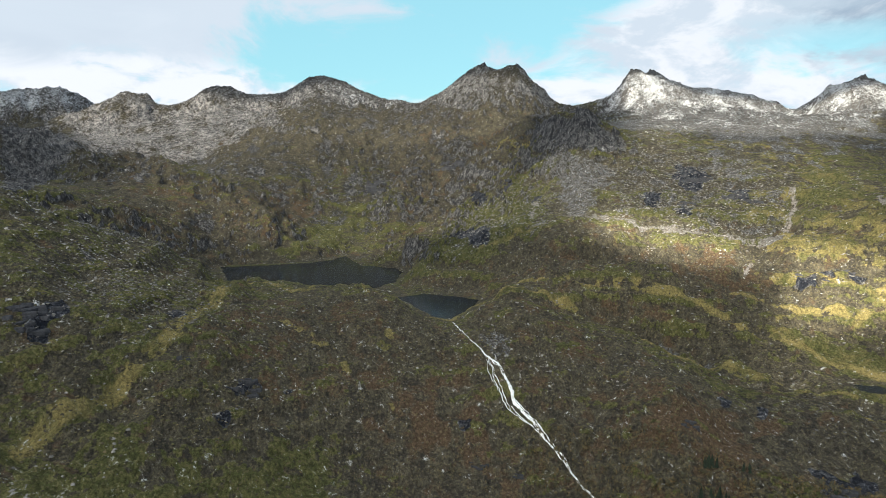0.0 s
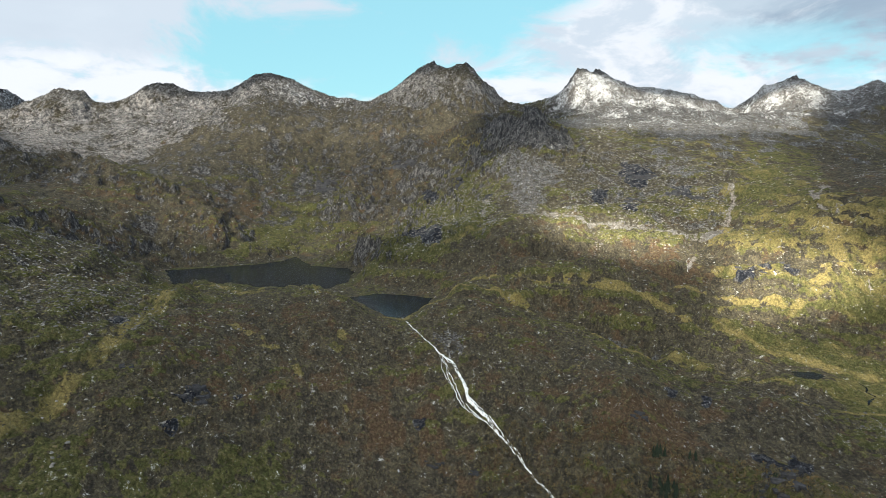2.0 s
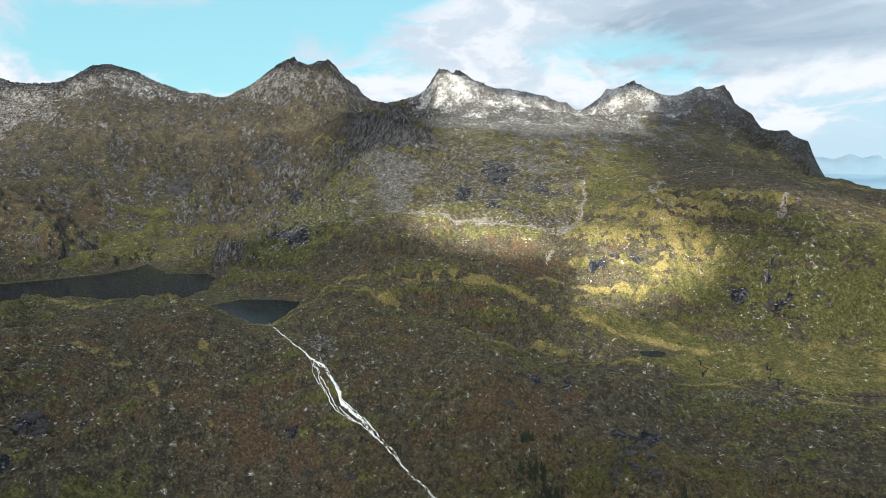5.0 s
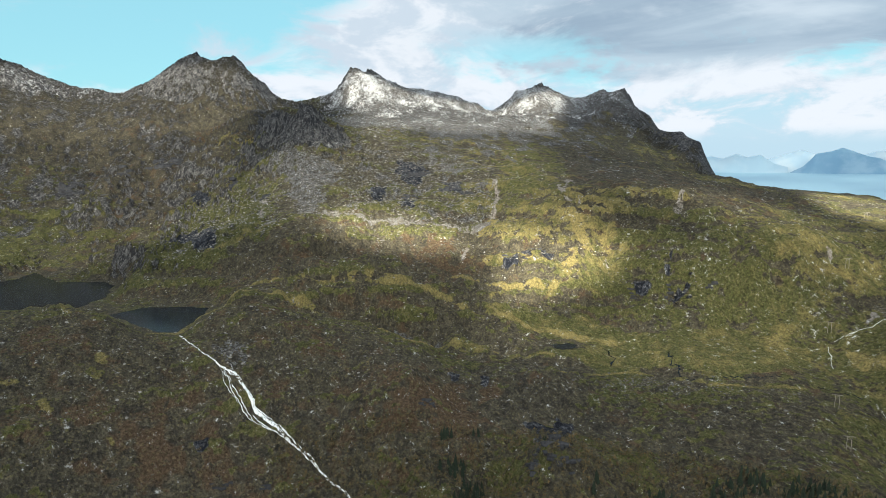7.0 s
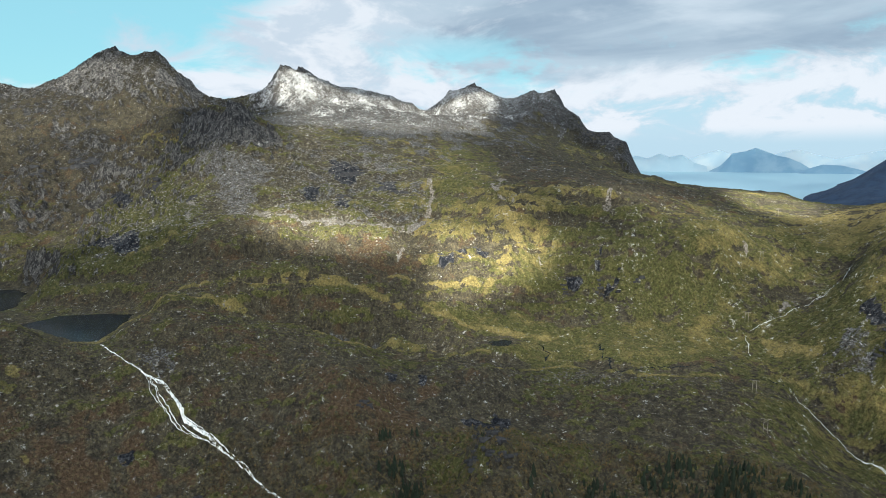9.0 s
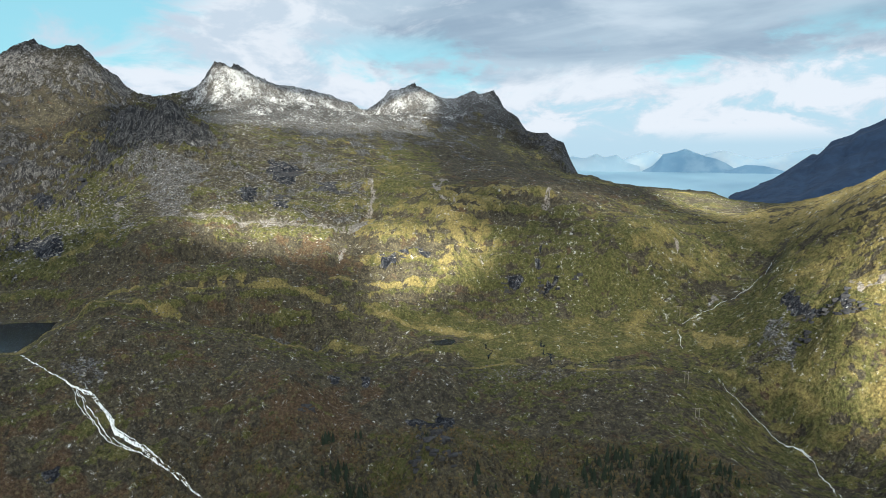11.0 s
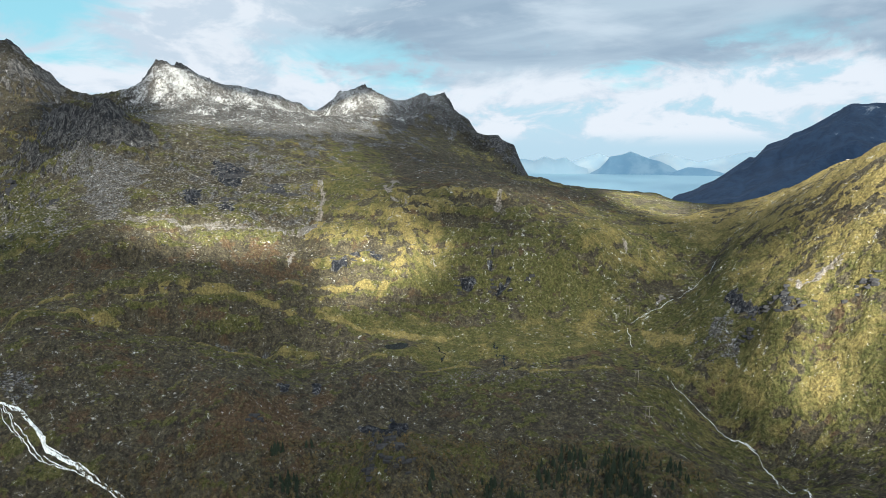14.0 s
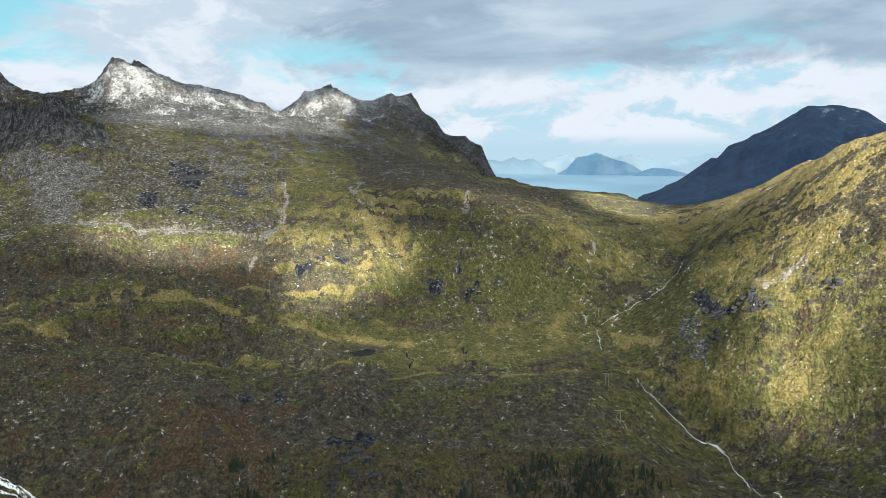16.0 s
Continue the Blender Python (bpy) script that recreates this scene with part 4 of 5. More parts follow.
slabs, walls, faces = zones(SLABS_BARE, 60), zones(WALL_FACES, 10, 0.5), zones(BOWL_FACES, 26)
stony = zones(STONY_ZONES, 30)
rock = smooth(steep2 + 0.35 * patch, 1.0, 1.7) * 0.7 * (0.3 + 0.7 * np.maximum(broken, crag)) + (0.40 + 0.14 * smooth(gx, 250, 50)) * smooth(base + 60 * patch, 390, 500)
rock = np.maximum(rock, (0.60 + 0.25 * patch + 0.2 * rills) * slabs)
rock = np.maximum(rock, (0.74 + 0.25 * spots) * walls)
rock = np.maximum(rock, (0.50 + 0.45 * spots + 0.2 * rills) * faces)
rock = np.maximum(rock, (0.24 + 0.55 * spots) * np.maximum(stony, smooth(line_distance(gx, gy, LEFT_SPUR), 120, 20)))
rock = np.maximum(rock, (0.40 + 0.5 * patch + 0.3 * rills) * smooth(base + 50 * patch, 340, 430) * (0.8 + 0.2 * smooth(gx, 0, 300)))
rock = np.maximum(rock, (0.14 + 0.5 * spots) * smooth(line_distance(gx, gy, ARETE[2:]), 90, 20))
rock = np.maximum(rock, (0.36 + 0.55 * spots + 0.35 * rills) * smooth(dist, 1100, 1250) * smooth(gx, 200, 60))        # grey rock shows all over the bowl
rock *= 1 - 0.7 * smooth(gx, 380, 520) * smooth(base, 400, 330)
pale = 0.75 * slabs + 0.25 * smooth(base, 420, 520)

# early snow on the highest ground, most of it on the snowy peak and the jagged ridge
snow = smooth(base + 80 * patch + 60 * rills, 360, 560) * (0.10 + 0.22 * east) + 0.22 * rills * east - 0.07 * smooth(steep2, 0.8, 1.6) + 0.08 + 0.12 * east * smooth(crests, 150, 20)
for strength, outline in SNOW_ZONES:
    snow += strength * zone(outline, 36, 1.2) * (1 + 0.6 * rills)
snow += 0.22 * smooth(line_distance(gx, gy, FAR_LEFT), 260, 60) - 0.3 * smooth(gx, 1440, 1540)
for top in (PEAKB[3:7], PEAKC[2:5], PEAKC[6:11], PEAKA[4:9]):
    summit = smooth(line_distance(gx, gy, top) + 24 * patch + 14 * rills, 34, 12)
    snow -= 0.4 * summit
    rock = np.maximum(rock, 0.8 * summit)
    pale = pale * (1 - summit)
tower = smooth(line_distance(gx, gy, PEAKC[8:]) + 60 * patch, 170, 70)
rock = np.maximum(rock, tower * (0.6 + 0.3 * patch + 0.3 * rills))

# loose stones below the buttress, along the foot of the broken slope and over the high ground
scree = zones(SCREE_ZONES, 14) * (0.62 + 0.25 * spots)
scree = np.maximum(scree, east * smooth(base + 90 * patch + 70 * rills - 0.10 * np.maximum(gx - 750, 0), 290, 370) * 0.70)
scree = np.maximum(scree, smooth(line_distance(gx, gy, SNOW_MID[:3]) + 120 * patch, 260, 120) * 0.6)
scree = np.maximum(scree, 0.4 * smooth(base + 80 * patch, 430, 500) * smooth(gx, -150, 0))
scree = np.maximum(scree, stony * (0.36 + 0.35 * patch + 0.5 * spots) * smooth(gx, 80, 180))
for half, course in SCARS:
    line_of = strip(course, half, 1.7)
    scree = np.maximum(scree, (0.62 + 0.4 * spots) * line_of)
    pale = np.maximum(pale, (0.75 if half < 7 else 0.3) * line_of)
stripe = perlin(gx - 0.24 * gy + 26 * perlin(gx, gy, 140, 70), gy * 0.16, 34, 71) + 0.5 * perlin(gx - 0.24 * gy + 14 * perlin(gx, gy, 60, 72), gy * 0.16, 13, 73)      # bands that run down from the ridge
stripe *= smooth(gx, 420, 560) * smooth(gy, 560, 720)
scree = np.maximum(scree, 0.46 * smooth(stripe + 0.3 * spots, 0.30, 0.5) * smooth(base, 240, 270))

# dark wet faces
wet_rock = 0.42 * walls + 0.25 * faces + tower * 0.35
for top in (PEAKB[3:7], PEAKC[2:5], PEAKC[6:11], PEAKA[4:9]):
    wet_rock = np.maximum(wet_rock, smooth(line_distance(gx, gy, top) + 20 * patch, 28, 12) * 0.7)
for outline in WET_FACES:
    face = zone(outline, 3.5 if abs(outline[0][0]) + outline[0][1] < 900 else 6.0, 1.7)
    rock, wet_rock = np.maximum(rock, 0.95 * face), np.maximum(wet_rock, 0.95 * face)
    scree = scree * (1 - face)

# heather and grass
heather, lush = zones(HEATHER_ZONES, 26, 1.3), zones(GREEN_ZONES, 18, 1.2)
edge_grass = np.maximum.reduce([strip(course, half, 0.7) * (0.85 + 0.5 * spots) for half, course in GRASS_LINES])
relief_shade_green = 0.16 * smooth(micro, 0.15, 0.7) - 0.16 * smooth(-micro, 0.15, 0.7)      # dry grass on the knobs, heather in the dips, which also paints in relief shading
lawn = zones([GREEN_ZONES[1], GREEN_ZONES[6]], 14, 0.8)
rust = zones(RUSTY_ZONES, 22, 1.4)
high_ground = smooth(base + 60 * patch, 240, 330)
green = 0.42 - 0.20 * high_ground * smooth(gx, 520, 300) + 0.30 * patch + 0.28 * spots + 0.22 * rills + 0.22 * zone_noise
green += 0.12 * smooth(gx, 360, 560) * (1 - 1.6 * smooth(base, 190, 260)) + 0.5 * stripe
green += (0.34 + 0.25 * spots) * lush - (0.27 + 0.1 * rills) * heather * (1 - lush)
green += 0.50 * edge_grass + 0.20 * smooth(swell + 1.0 * patch, 0.6, 2.2) - 0.20 * smooth(-swell + 0.8 * patch, 0.5, 2.0) - 0.15 * rust * (1 - lawn) + relief_shade_green * (1 - lawn) + 0.45 * lawn + 0.16 * hill
# yellower grass under the sun patch paints in some of its light
painted_sun_patch = zone([(330, 640), (400, 760), (520, 740), (600, 640), (470, 590)], 40)
yellow = 0.15 + 0.22 * zone_noise * smooth(gx, 300, 450) + 0.45 * edge_grass + 0.08 * smooth(swell, 0.8, 2.6) - 0.10 * lush + 0.30 * painted_sun_patch + 0.30 * lawn
yellow += 0.30 * smooth(line_distance(gx, gy, RIGHT_HILL), 150, 40) + 0.2 * hill + 0.25 * smooth(stripe, 0.1, 0.4) + 0.16 * smooth(gx, 360, 560) * smooth(base, 190, 260)
rusty = 0.20 - 0.25 * lawn - 0.12 * high_ground + 0.35 * patch + 0.25 * spots + 0.30 * rust + 0.12 * heather

cover = np.clip(np.stack([rock, green, snow, scree], axis=1), 0, 1)
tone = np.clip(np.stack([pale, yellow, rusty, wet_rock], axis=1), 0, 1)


def build_ground():
    i, j = np.meshgrid(np.arange(NA), np.arange(NR - 1), indexing="ij")
    i2 = (i + 1) % NA
    quads = np.stack([i * NR + j, i * NR + j + 1, i2 * NR + j + 1, i2 * NR + j], axis=-1).reshape(-1, 4)
    mesh = bpy.data.meshes.new("ground")
    mesh.vertices.add(NA * NR)
    mesh.vertices.foreach_set("co", np.stack([gx, gy, h], axis=1).astype(np.float32).ravel())
    mesh.loops.add(quads.size)
    mesh.loops.foreach_set("vertex_index", quads.astype(np.int32).ravel())
    mesh.polygons.add(len(quads))
    mesh.polygons.foreach_set("loop_start", np.arange(0, quads.size, 4, dtype=np.int32))
    mesh.update(calc_edges=True)
    mesh.shade_smooth()
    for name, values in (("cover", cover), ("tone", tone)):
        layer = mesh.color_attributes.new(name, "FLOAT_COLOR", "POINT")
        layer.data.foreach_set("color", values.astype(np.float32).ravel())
    mesh.materials.append(GROUND)
    return tagged(new("ground", mesh), "autumn mountain ground of heather, grass, rock and early snow", "ground", kind="structure")


build_ground()


# ---------------------------------------------------------------- shared builders
def thing(name, label, category, group="", kind="", at=(0, 0, 0)):
    ob = new(name)
    ob.location = at
    return tagged(ob, label, category, group, kind)


def mesh_of(name, bm, mat, smooth_faces=True):
    mesh = bpy.data.meshes.new(name)
    bm.to_mesh(mesh)
    bm.free()
    if smooth_faces:
        mesh.shade_smooth()
    mesh.materials.append(mat)
    return mesh


def part(name, bm, mat, parent, label="", smooth_faces=True):
    ob = new(name, mesh_of(name, bm, mat, smooth_faces))
    ob.parent = parent
    return tagged(ob, label)


def water_sheet(name, shore, level, label, category, mat, grow=7.0):
    """A level sheet that reaches a little under its banks."""
    mid = shore[:, :2].mean(axis=0)
    bm = bmesh.new()
    ring = []
    for p in shore[:, :2]:
        way = (p - mid) / np.hypot(*(p - mid))
        ring.append(bm.verts.new((*(p + way * grow), level)))
    face = bm.faces.new(ring)
    bmesh.ops.triangulate(bm, faces=[face])
    bmesh.ops.recalc_face_normals(bm, faces=bm.faces)
    if bm.faces[:][0].normal.z < 0:
        bmesh.ops.reverse_faces(bm, faces=bm.faces)
    return tagged(new(name, mesh_of(name, bm, mat, False)), label, category, kind="structure")


water_sheet("lake_water", LAKE_BIG, 135.0, "dark still mountain lake in a bowl below the peaks", "lake", LAKE)
water_sheet("tarn_water", LAKE_SMALL, 132.0, "small dark lake that spills into the waterfall", "lake", LAKE)
water_sheet("pond_water", POND, 105.0, "small dark pond on the green valley floor", "pond", LAKE, 2.0)


def ribbon(points, widths, lift, seed, wander=1.0, step=2.0):
    """A strip of running water laid over the ground, with ragged edges and a raised middle."""
    rnd = random.Random(seed)
    p = np.array(points, float)
    leng = np.r_[0, np.cumsum(np.hypot(*np.diff(p, axis=0).T))]
    s = np.arange(0, leng[-1], step)
    x, y, w = np.interp(s, leng, p[:, 0]), np.interp(s, leng, p[:, 1]), np.interp(s, np.linspace(0, leng[-1], len(widths)), widths)
    off = np.zeros(len(s))
    for k in range(1, len(s)):
        off[k] = off[k - 1] * 0.85 + rnd.uniform(-0.5, 0.5) * wander
    tx, ty = np.gradient(x), np.gradient(y)
    nl = np.hypot(tx, ty)
    nx, ny = -ty / nl, tx / nl
    bm = bmesh.new()
    rows = []
    for k in range(len(s)):
        half = w[k] / 2 * rnd.uniform(0.65, 1.2)
        row = []
        for f in (-1.0, -0.5, 0.0, 0.5, 1.0):
            px, py = x[k] + nx[k] * (off[k] + f * half), y[k] + ny[k] * (off[k] + f * half)
            row.append(bm.verts.new((px, py, ground_at(px, py) + lift * (1.0 - 0.9 * f * f) + rnd.uniform(0, 0.12) - 0.12)))
        rows.append(row)
    for a, b in zip(rows[:-1], rows[1:]):
        for k in range(4):
            bm.faces.new((a[k], a[k + 1], b[k + 1], b[k]))
    bmesh.ops.recalc_face_normals(bm, faces=bm.faces)
    return bm


# ---------------------------------------------------------------- running water
def strands(owner, name, lines, mat, lift=0.5):
    for k, (points, widths, wander) in enumerate(lines):
        part(name, ribbon(points, widths, lift, 40 + k, wander), mat, owner)


waterfall = thing("waterfall", "white foaming waterfall running down the heather slope from the small lake", "waterfall")
FALLS = [(11, 613), (21, 588), (36, 560), (51, 546), (59, 524), (62, 506), (71, 491), (82, 473), (96, 447), (112, 414), (128, 380), (140, 350)]
strands(waterfall, "strand", [
    (FALLS, (1.5, 1.2, 1.3, 2.0, 3.2, 2.8, 1.7, 1.6, 1.9, 2.2, 2.4, 2.4), 0.9),
    ([(46, 551), (55, 534), (60, 518), (62, 507)], (0.9, 2.0, 2.2, 1.0), 0.7),
    ([(43, 553), (46, 538), (49, 524), (53, 508), (58, 497), (65, 487), (72, 481)], (0.5, 0.8, 0.6, 0.9, 0.7, 0.8), 1.4),
    ([(44, 552), (48, 534), (52, 518), (56, 504), (60, 496)], (0.4, 0.7, 0.9, 0.6), 1.3),
    ([(41, 554), (43, 540), (46, 526), (51, 512)], (0.4, 0.6, 0.5, 0.5), 1.3),
    ([(62, 507), (69, 500), (76, 488), (82, 478), (88, 466), (93, 455)], (0.6, 1.0, 0.8, 1.0, 0.9, 0.7), 0.8),
    ([(60, 500), (65, 490), (73, 482), (80, 474)], (0.8, 1.0, 0.8, 0.6), 0.7),
    ([(85, 468), (92, 452), (103, 432), (115, 408)], (0.6, 0.9, 0.8, 0.8), 0.8),
], FOAM)
pass_stream = thing("stream", "narrow white mountain stream tumbling down from the pass", "stream")
strands(pass_stream, "reach", [
    ([(758, 354), (737, 350), (717, 347), (696, 356), (682, 364)], (0.4, 0.8, 0.6, 0.5, 0.3), 2.6),
    ([(678, 366), (661, 368), (646, 372), (631, 379), (618, 384)], (0.3, 0.6, 0.3, 0.6, 0.3), 2.6),
    ([(609, 383), (602, 376), (593, 367), (583, 358)], (0.4, 0.7, 0.5, 0.4), 1.8),
    ([(553, 297), (550, 286), (543, 259), (539, 243), (535, 225), (526, 200), (505, 178), (480, 158), (450, 130)], (0.3, 0.7, 0.5, 1.1, 0.5, 1.0, 0.8, 1.3, 1.0), 1.8),
    ([(537, 237), (537, 222), (531, 205)], (0.8, 1.2, 0.8), 1.2),
], FOAM, 0.35)
rill = thing("stream", "thin white rill on the steep slope above the valley floor", "stream")
strands(rill, "reach", [([(354, 704), (349, 698), (346, 692), (345, 687), (344, 681)], (0.3, 0.5, 0.2, 0.4, 0.3), 2.2)], FOAM, 0.12)
brook = thing("brook", "dark winding brook on the green valley floor", "brook")
strands(brook, "reach", [
    ([(463, 452), (453, 443), (452, 435), (445, 431), (448, 423), (440, 416), (435, 407)], (2.0, 2.6, 2.2, 3.0, 2.4, 2.0), 1.6),
    ([(396, 504), (407, 501), (416, 501), (419, 491), (412, 482), (413, 473), (404, 469), (396, 462)], (1.6, 1.8, 1.6, 2.6, 2.8, 2.4, 1.6), 1.2),
    ([(435, 407), (453, 394), (478, 383), (503, 367), (522, 349), (539, 328), (551, 304)], (1.2, 1.3, 1.1, 1.4, 1.2), 2.2),
], LAKE, 0.12)


# ---------------------------------------------------------------- sea, islands and the dark mountain beyond the pass
def build_sea():
    bm = bmesh.new()
    rows = []
    for d in np.linspace(1880, 4890, 18):
        f = max(0.0, (d - 2500) / 2390)
        rows.append([bm.verts.new((d * math.sin(radians(a)), d * math.cos(radians(a)), 128 + 84 * f - 120 * float(smooth(a, 60.5, 62.5) * smooth(d, 3500, 2900)))) for a in np.linspace(34, 96, 63)])
    for a, b in zip(rows[:-1], rows[1:]):
        for k in range(len(a) - 1):
            bm.faces.new((a[k], b[k], b[k + 1], a[k + 1]))
    bmesh.ops.recalc_face_normals(bm, faces=bm.faces)
    if bm.faces[:][0].normal.z < 0:
        bmesh.ops.reverse_faces(bm, faces=bm.faces)
    return tagged(new("sea_water", mesh_of("sea_water", bm, SEA)), "pale blue sea beyond the pass", "sea", kind="structure")


build_sea()


def massif(name, crest, foot, spread, rough, mat, label, category, kind="", cells=90, across=28, shift=1):
    """A far mountain: a crest line with spurs and gullies down to its foot on both sides."""
    p = np.array(crest, float)
    leng = np.r_[0, np.cumsum(np.hypot(*np.diff(p[:, :2], axis=0).T))]
    s = np.linspace(0, leng[-1], cells)
    x, y, z = (np.interp(s, leng, p[:, k]) for k in range(3))
    end = p[-1, :2] - p[0, :2]
    side = np.array((-end[1], end[0])) / np.hypot(*end)
    u = np.linspace(-1, 1, across)
    px, py = x[:, None] + side[0] * u * spread, y[:, None] + side[1] * u * spread
    fall = np.abs(u)[None, :] ** 0.85
    n = sum(a * (0.5 - np.abs(perlin(px.ravel(), py.ravel(), size, shift + i))) for i, (size, a) in enumerate(((420, 1.0), (190, 0.55), (80, 0.3), (36, 0.16))))
    ph = foot + (z[:, None] - foot) * (1 - fall) + rough * n.reshape(px.shape) * np.minimum(1, 0.12 + 3 * np.abs(u))[None, :] * (1 - fall) * np.clip((z[:, None] - foot) / 350, 0.05, 1)
    bm = bmesh.new()
    v = [[bm.verts.new((px[i, j], py[i, j], ph[i, j])) for j in range(across)] for i in range(cells)]
    for i in range(cells - 1):
        for j in range(across - 1):
            bm.faces.new((v[i][j], v[i + 1][j], v[i + 1][j + 1], v[i][j + 1]))
    bmesh.ops.recalc_face_normals(bm, faces=bm.faces)
    return tagged(new(name, mesh_of(name, bm, mat)), label, category, kind=kind)


def far_rock_material():
    m, n, bsdf, where = material("cloud_shaded_blue_rock")
    a = n.noise(n.vec("MULTIPLY", where, (1.0, 1.0, 0.5)), 0.02, 7, 0.65, 0.5)
    rise = n.add("ShaderNodeSeparateXYZ")
    n.link(where, rise.inputs[0])
    # cloud shade and distance haze, painted into the rock as dark blue
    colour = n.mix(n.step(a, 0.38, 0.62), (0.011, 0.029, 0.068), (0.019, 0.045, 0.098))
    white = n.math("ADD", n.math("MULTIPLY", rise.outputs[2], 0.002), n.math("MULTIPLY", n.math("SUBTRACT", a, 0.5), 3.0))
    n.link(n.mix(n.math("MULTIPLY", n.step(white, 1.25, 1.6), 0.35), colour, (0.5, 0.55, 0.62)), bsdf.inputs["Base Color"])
    bsdf.inputs["Roughness"].default_value = 0.95
    n.link(n.bump(a, 0.8, 12.0), bsdf.inputs["Normal"])
    return m


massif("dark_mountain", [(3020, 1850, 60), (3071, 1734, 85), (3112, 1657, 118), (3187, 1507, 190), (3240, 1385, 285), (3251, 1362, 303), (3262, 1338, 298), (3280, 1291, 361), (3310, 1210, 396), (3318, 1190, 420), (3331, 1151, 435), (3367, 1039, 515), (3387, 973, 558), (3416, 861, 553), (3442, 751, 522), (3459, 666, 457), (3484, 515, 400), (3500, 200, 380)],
       60, 900, 170, far_rock_material(), "rocky mountain beyond the pass, its cloud shade and haze painted dark blue", "mountain", kind="structure", cells=150, across=48)
# distance haze is painted into the island colours as pale blue
HAZE_A = island_material("haze_blue_island_rock", (0.22, 0.38, 0.53), (0.31, 0.47, 0.60))
HAZE_B = island_material("haze_pale_island_rock", (0.38, 0.54, 0.66), (0.44, 0.58, 0.68))
HAZE_C = island_material("haze_faint_far_rock", (0.46, 0.62, 0.74), (0.55, 0.67, 0.75))
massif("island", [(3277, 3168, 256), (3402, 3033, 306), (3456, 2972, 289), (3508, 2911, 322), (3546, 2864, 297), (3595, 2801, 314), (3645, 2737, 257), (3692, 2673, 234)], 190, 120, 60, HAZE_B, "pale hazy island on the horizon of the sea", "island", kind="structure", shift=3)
massif("far_range", [(3625, 2925, 248), (3700, 2830, 281), (3759, 2750, 314), (3817, 2670, 346), (3840, 2637, 330), (3884, 2571, 298), (3947, 2472, 282), (4025, 2344, 329), (4061, 2280, 345), (4115, 2181, 313), (4165, 2083, 282), (4226, 1958, 313), (4287, 1819, 350), (4331, 1712, 365), (4377, 1590, 335)], 190, 140, 70, HAZE_C, "faint mountain range, painted pale with haze, far across the sea", "island", kind="structure", shift=5)
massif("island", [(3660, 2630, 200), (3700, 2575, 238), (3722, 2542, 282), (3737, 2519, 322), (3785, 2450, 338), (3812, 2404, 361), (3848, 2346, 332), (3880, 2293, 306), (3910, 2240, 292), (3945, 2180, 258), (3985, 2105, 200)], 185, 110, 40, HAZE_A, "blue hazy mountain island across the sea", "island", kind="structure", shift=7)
massif("island", [(3854, 2136, 206), (3910, 2031, 250), (3956, 1940, 244), (4013, 1819, 206)], 190, 70, 15, HAZE_A, "small island painted haze-blue below the long coast", "island", kind="structure", shift=9)

# ---------------------------------------------------------------- rocks
STONE = mottled_material("lichen_boulder", (0.045, 0.046, 0.047), (0.20, 0.196, 0.188), 0.35)
DARK_STONE = mottled_material("wet_dark_rock", (0.010, 0.011, 0.015), (0.052, 0.055, 0.064), 0.5, 0.7, 0.6)


def slab_mesh(seed):
    """A broken block with chipped corners."""
    rnd = random.Random(seed)
    bm = bmesh.new()
    bmesh.ops.create_cube(bm, size=2.0)
    bmesh.ops.bevel(bm, geom=bm.edges[:], offset=0.28, segments=1, affect="EDGES")
    bmesh.ops.triangulate(bm, faces=bm.faces)
    for v in bm.verts:
        v.co = Vector((v.co.x * rnd.uniform(0.75, 1.15), v.co.y * rnd.uniform(0.75, 1.15), v.co.z * rnd.uniform(0.8, 1.1)))
    return mesh_of("slab", bm, DARK_STONE, False)


SLABS = [slab_mesh(k) for k in range(5)]
OUTCROPS = [  # x, y, width, height, number of blocks
    (247, 346, 30, 20, 26), (-155, 466, 22, 13, 16), (-307, 443, 34, 26, 22), (-234, 522, 14, 7, 8), (-205, 460, 10, 5, 6),
    (30, 452, 12, 6, 7), (60, 440, 9, 6, 6), (195, 455, 10, 9, 7), (386, 942, 50, 24, 22), (413, 848, 46, 18, 18), (342, 856, 22, 16, 10),
    (122, 1154, 24, 18, 10), (149, 969, 16, 26, 9), (108, 1105, 44, 18, 14), (-149, 1385, 70, 46, 26), (24, 1443, 60, 50, 20), (-65, 1420, 50, 30, 16),
    (631, 247, 34, 12, 20), (626, 220, 30, 12, 18), (641, 165, 26, 10, 12), (609, 252, 18, 8, 8), (566, 495, 12, 9, 7), (533, 524, 11, 9, 6), (500, 550, 10, 8, 6),
    (437, 643, 8, 6, 5), (396, 662, 8, 5, 5), (412, 644, 6, 5, 4),
]
rnd = random.Random(11)
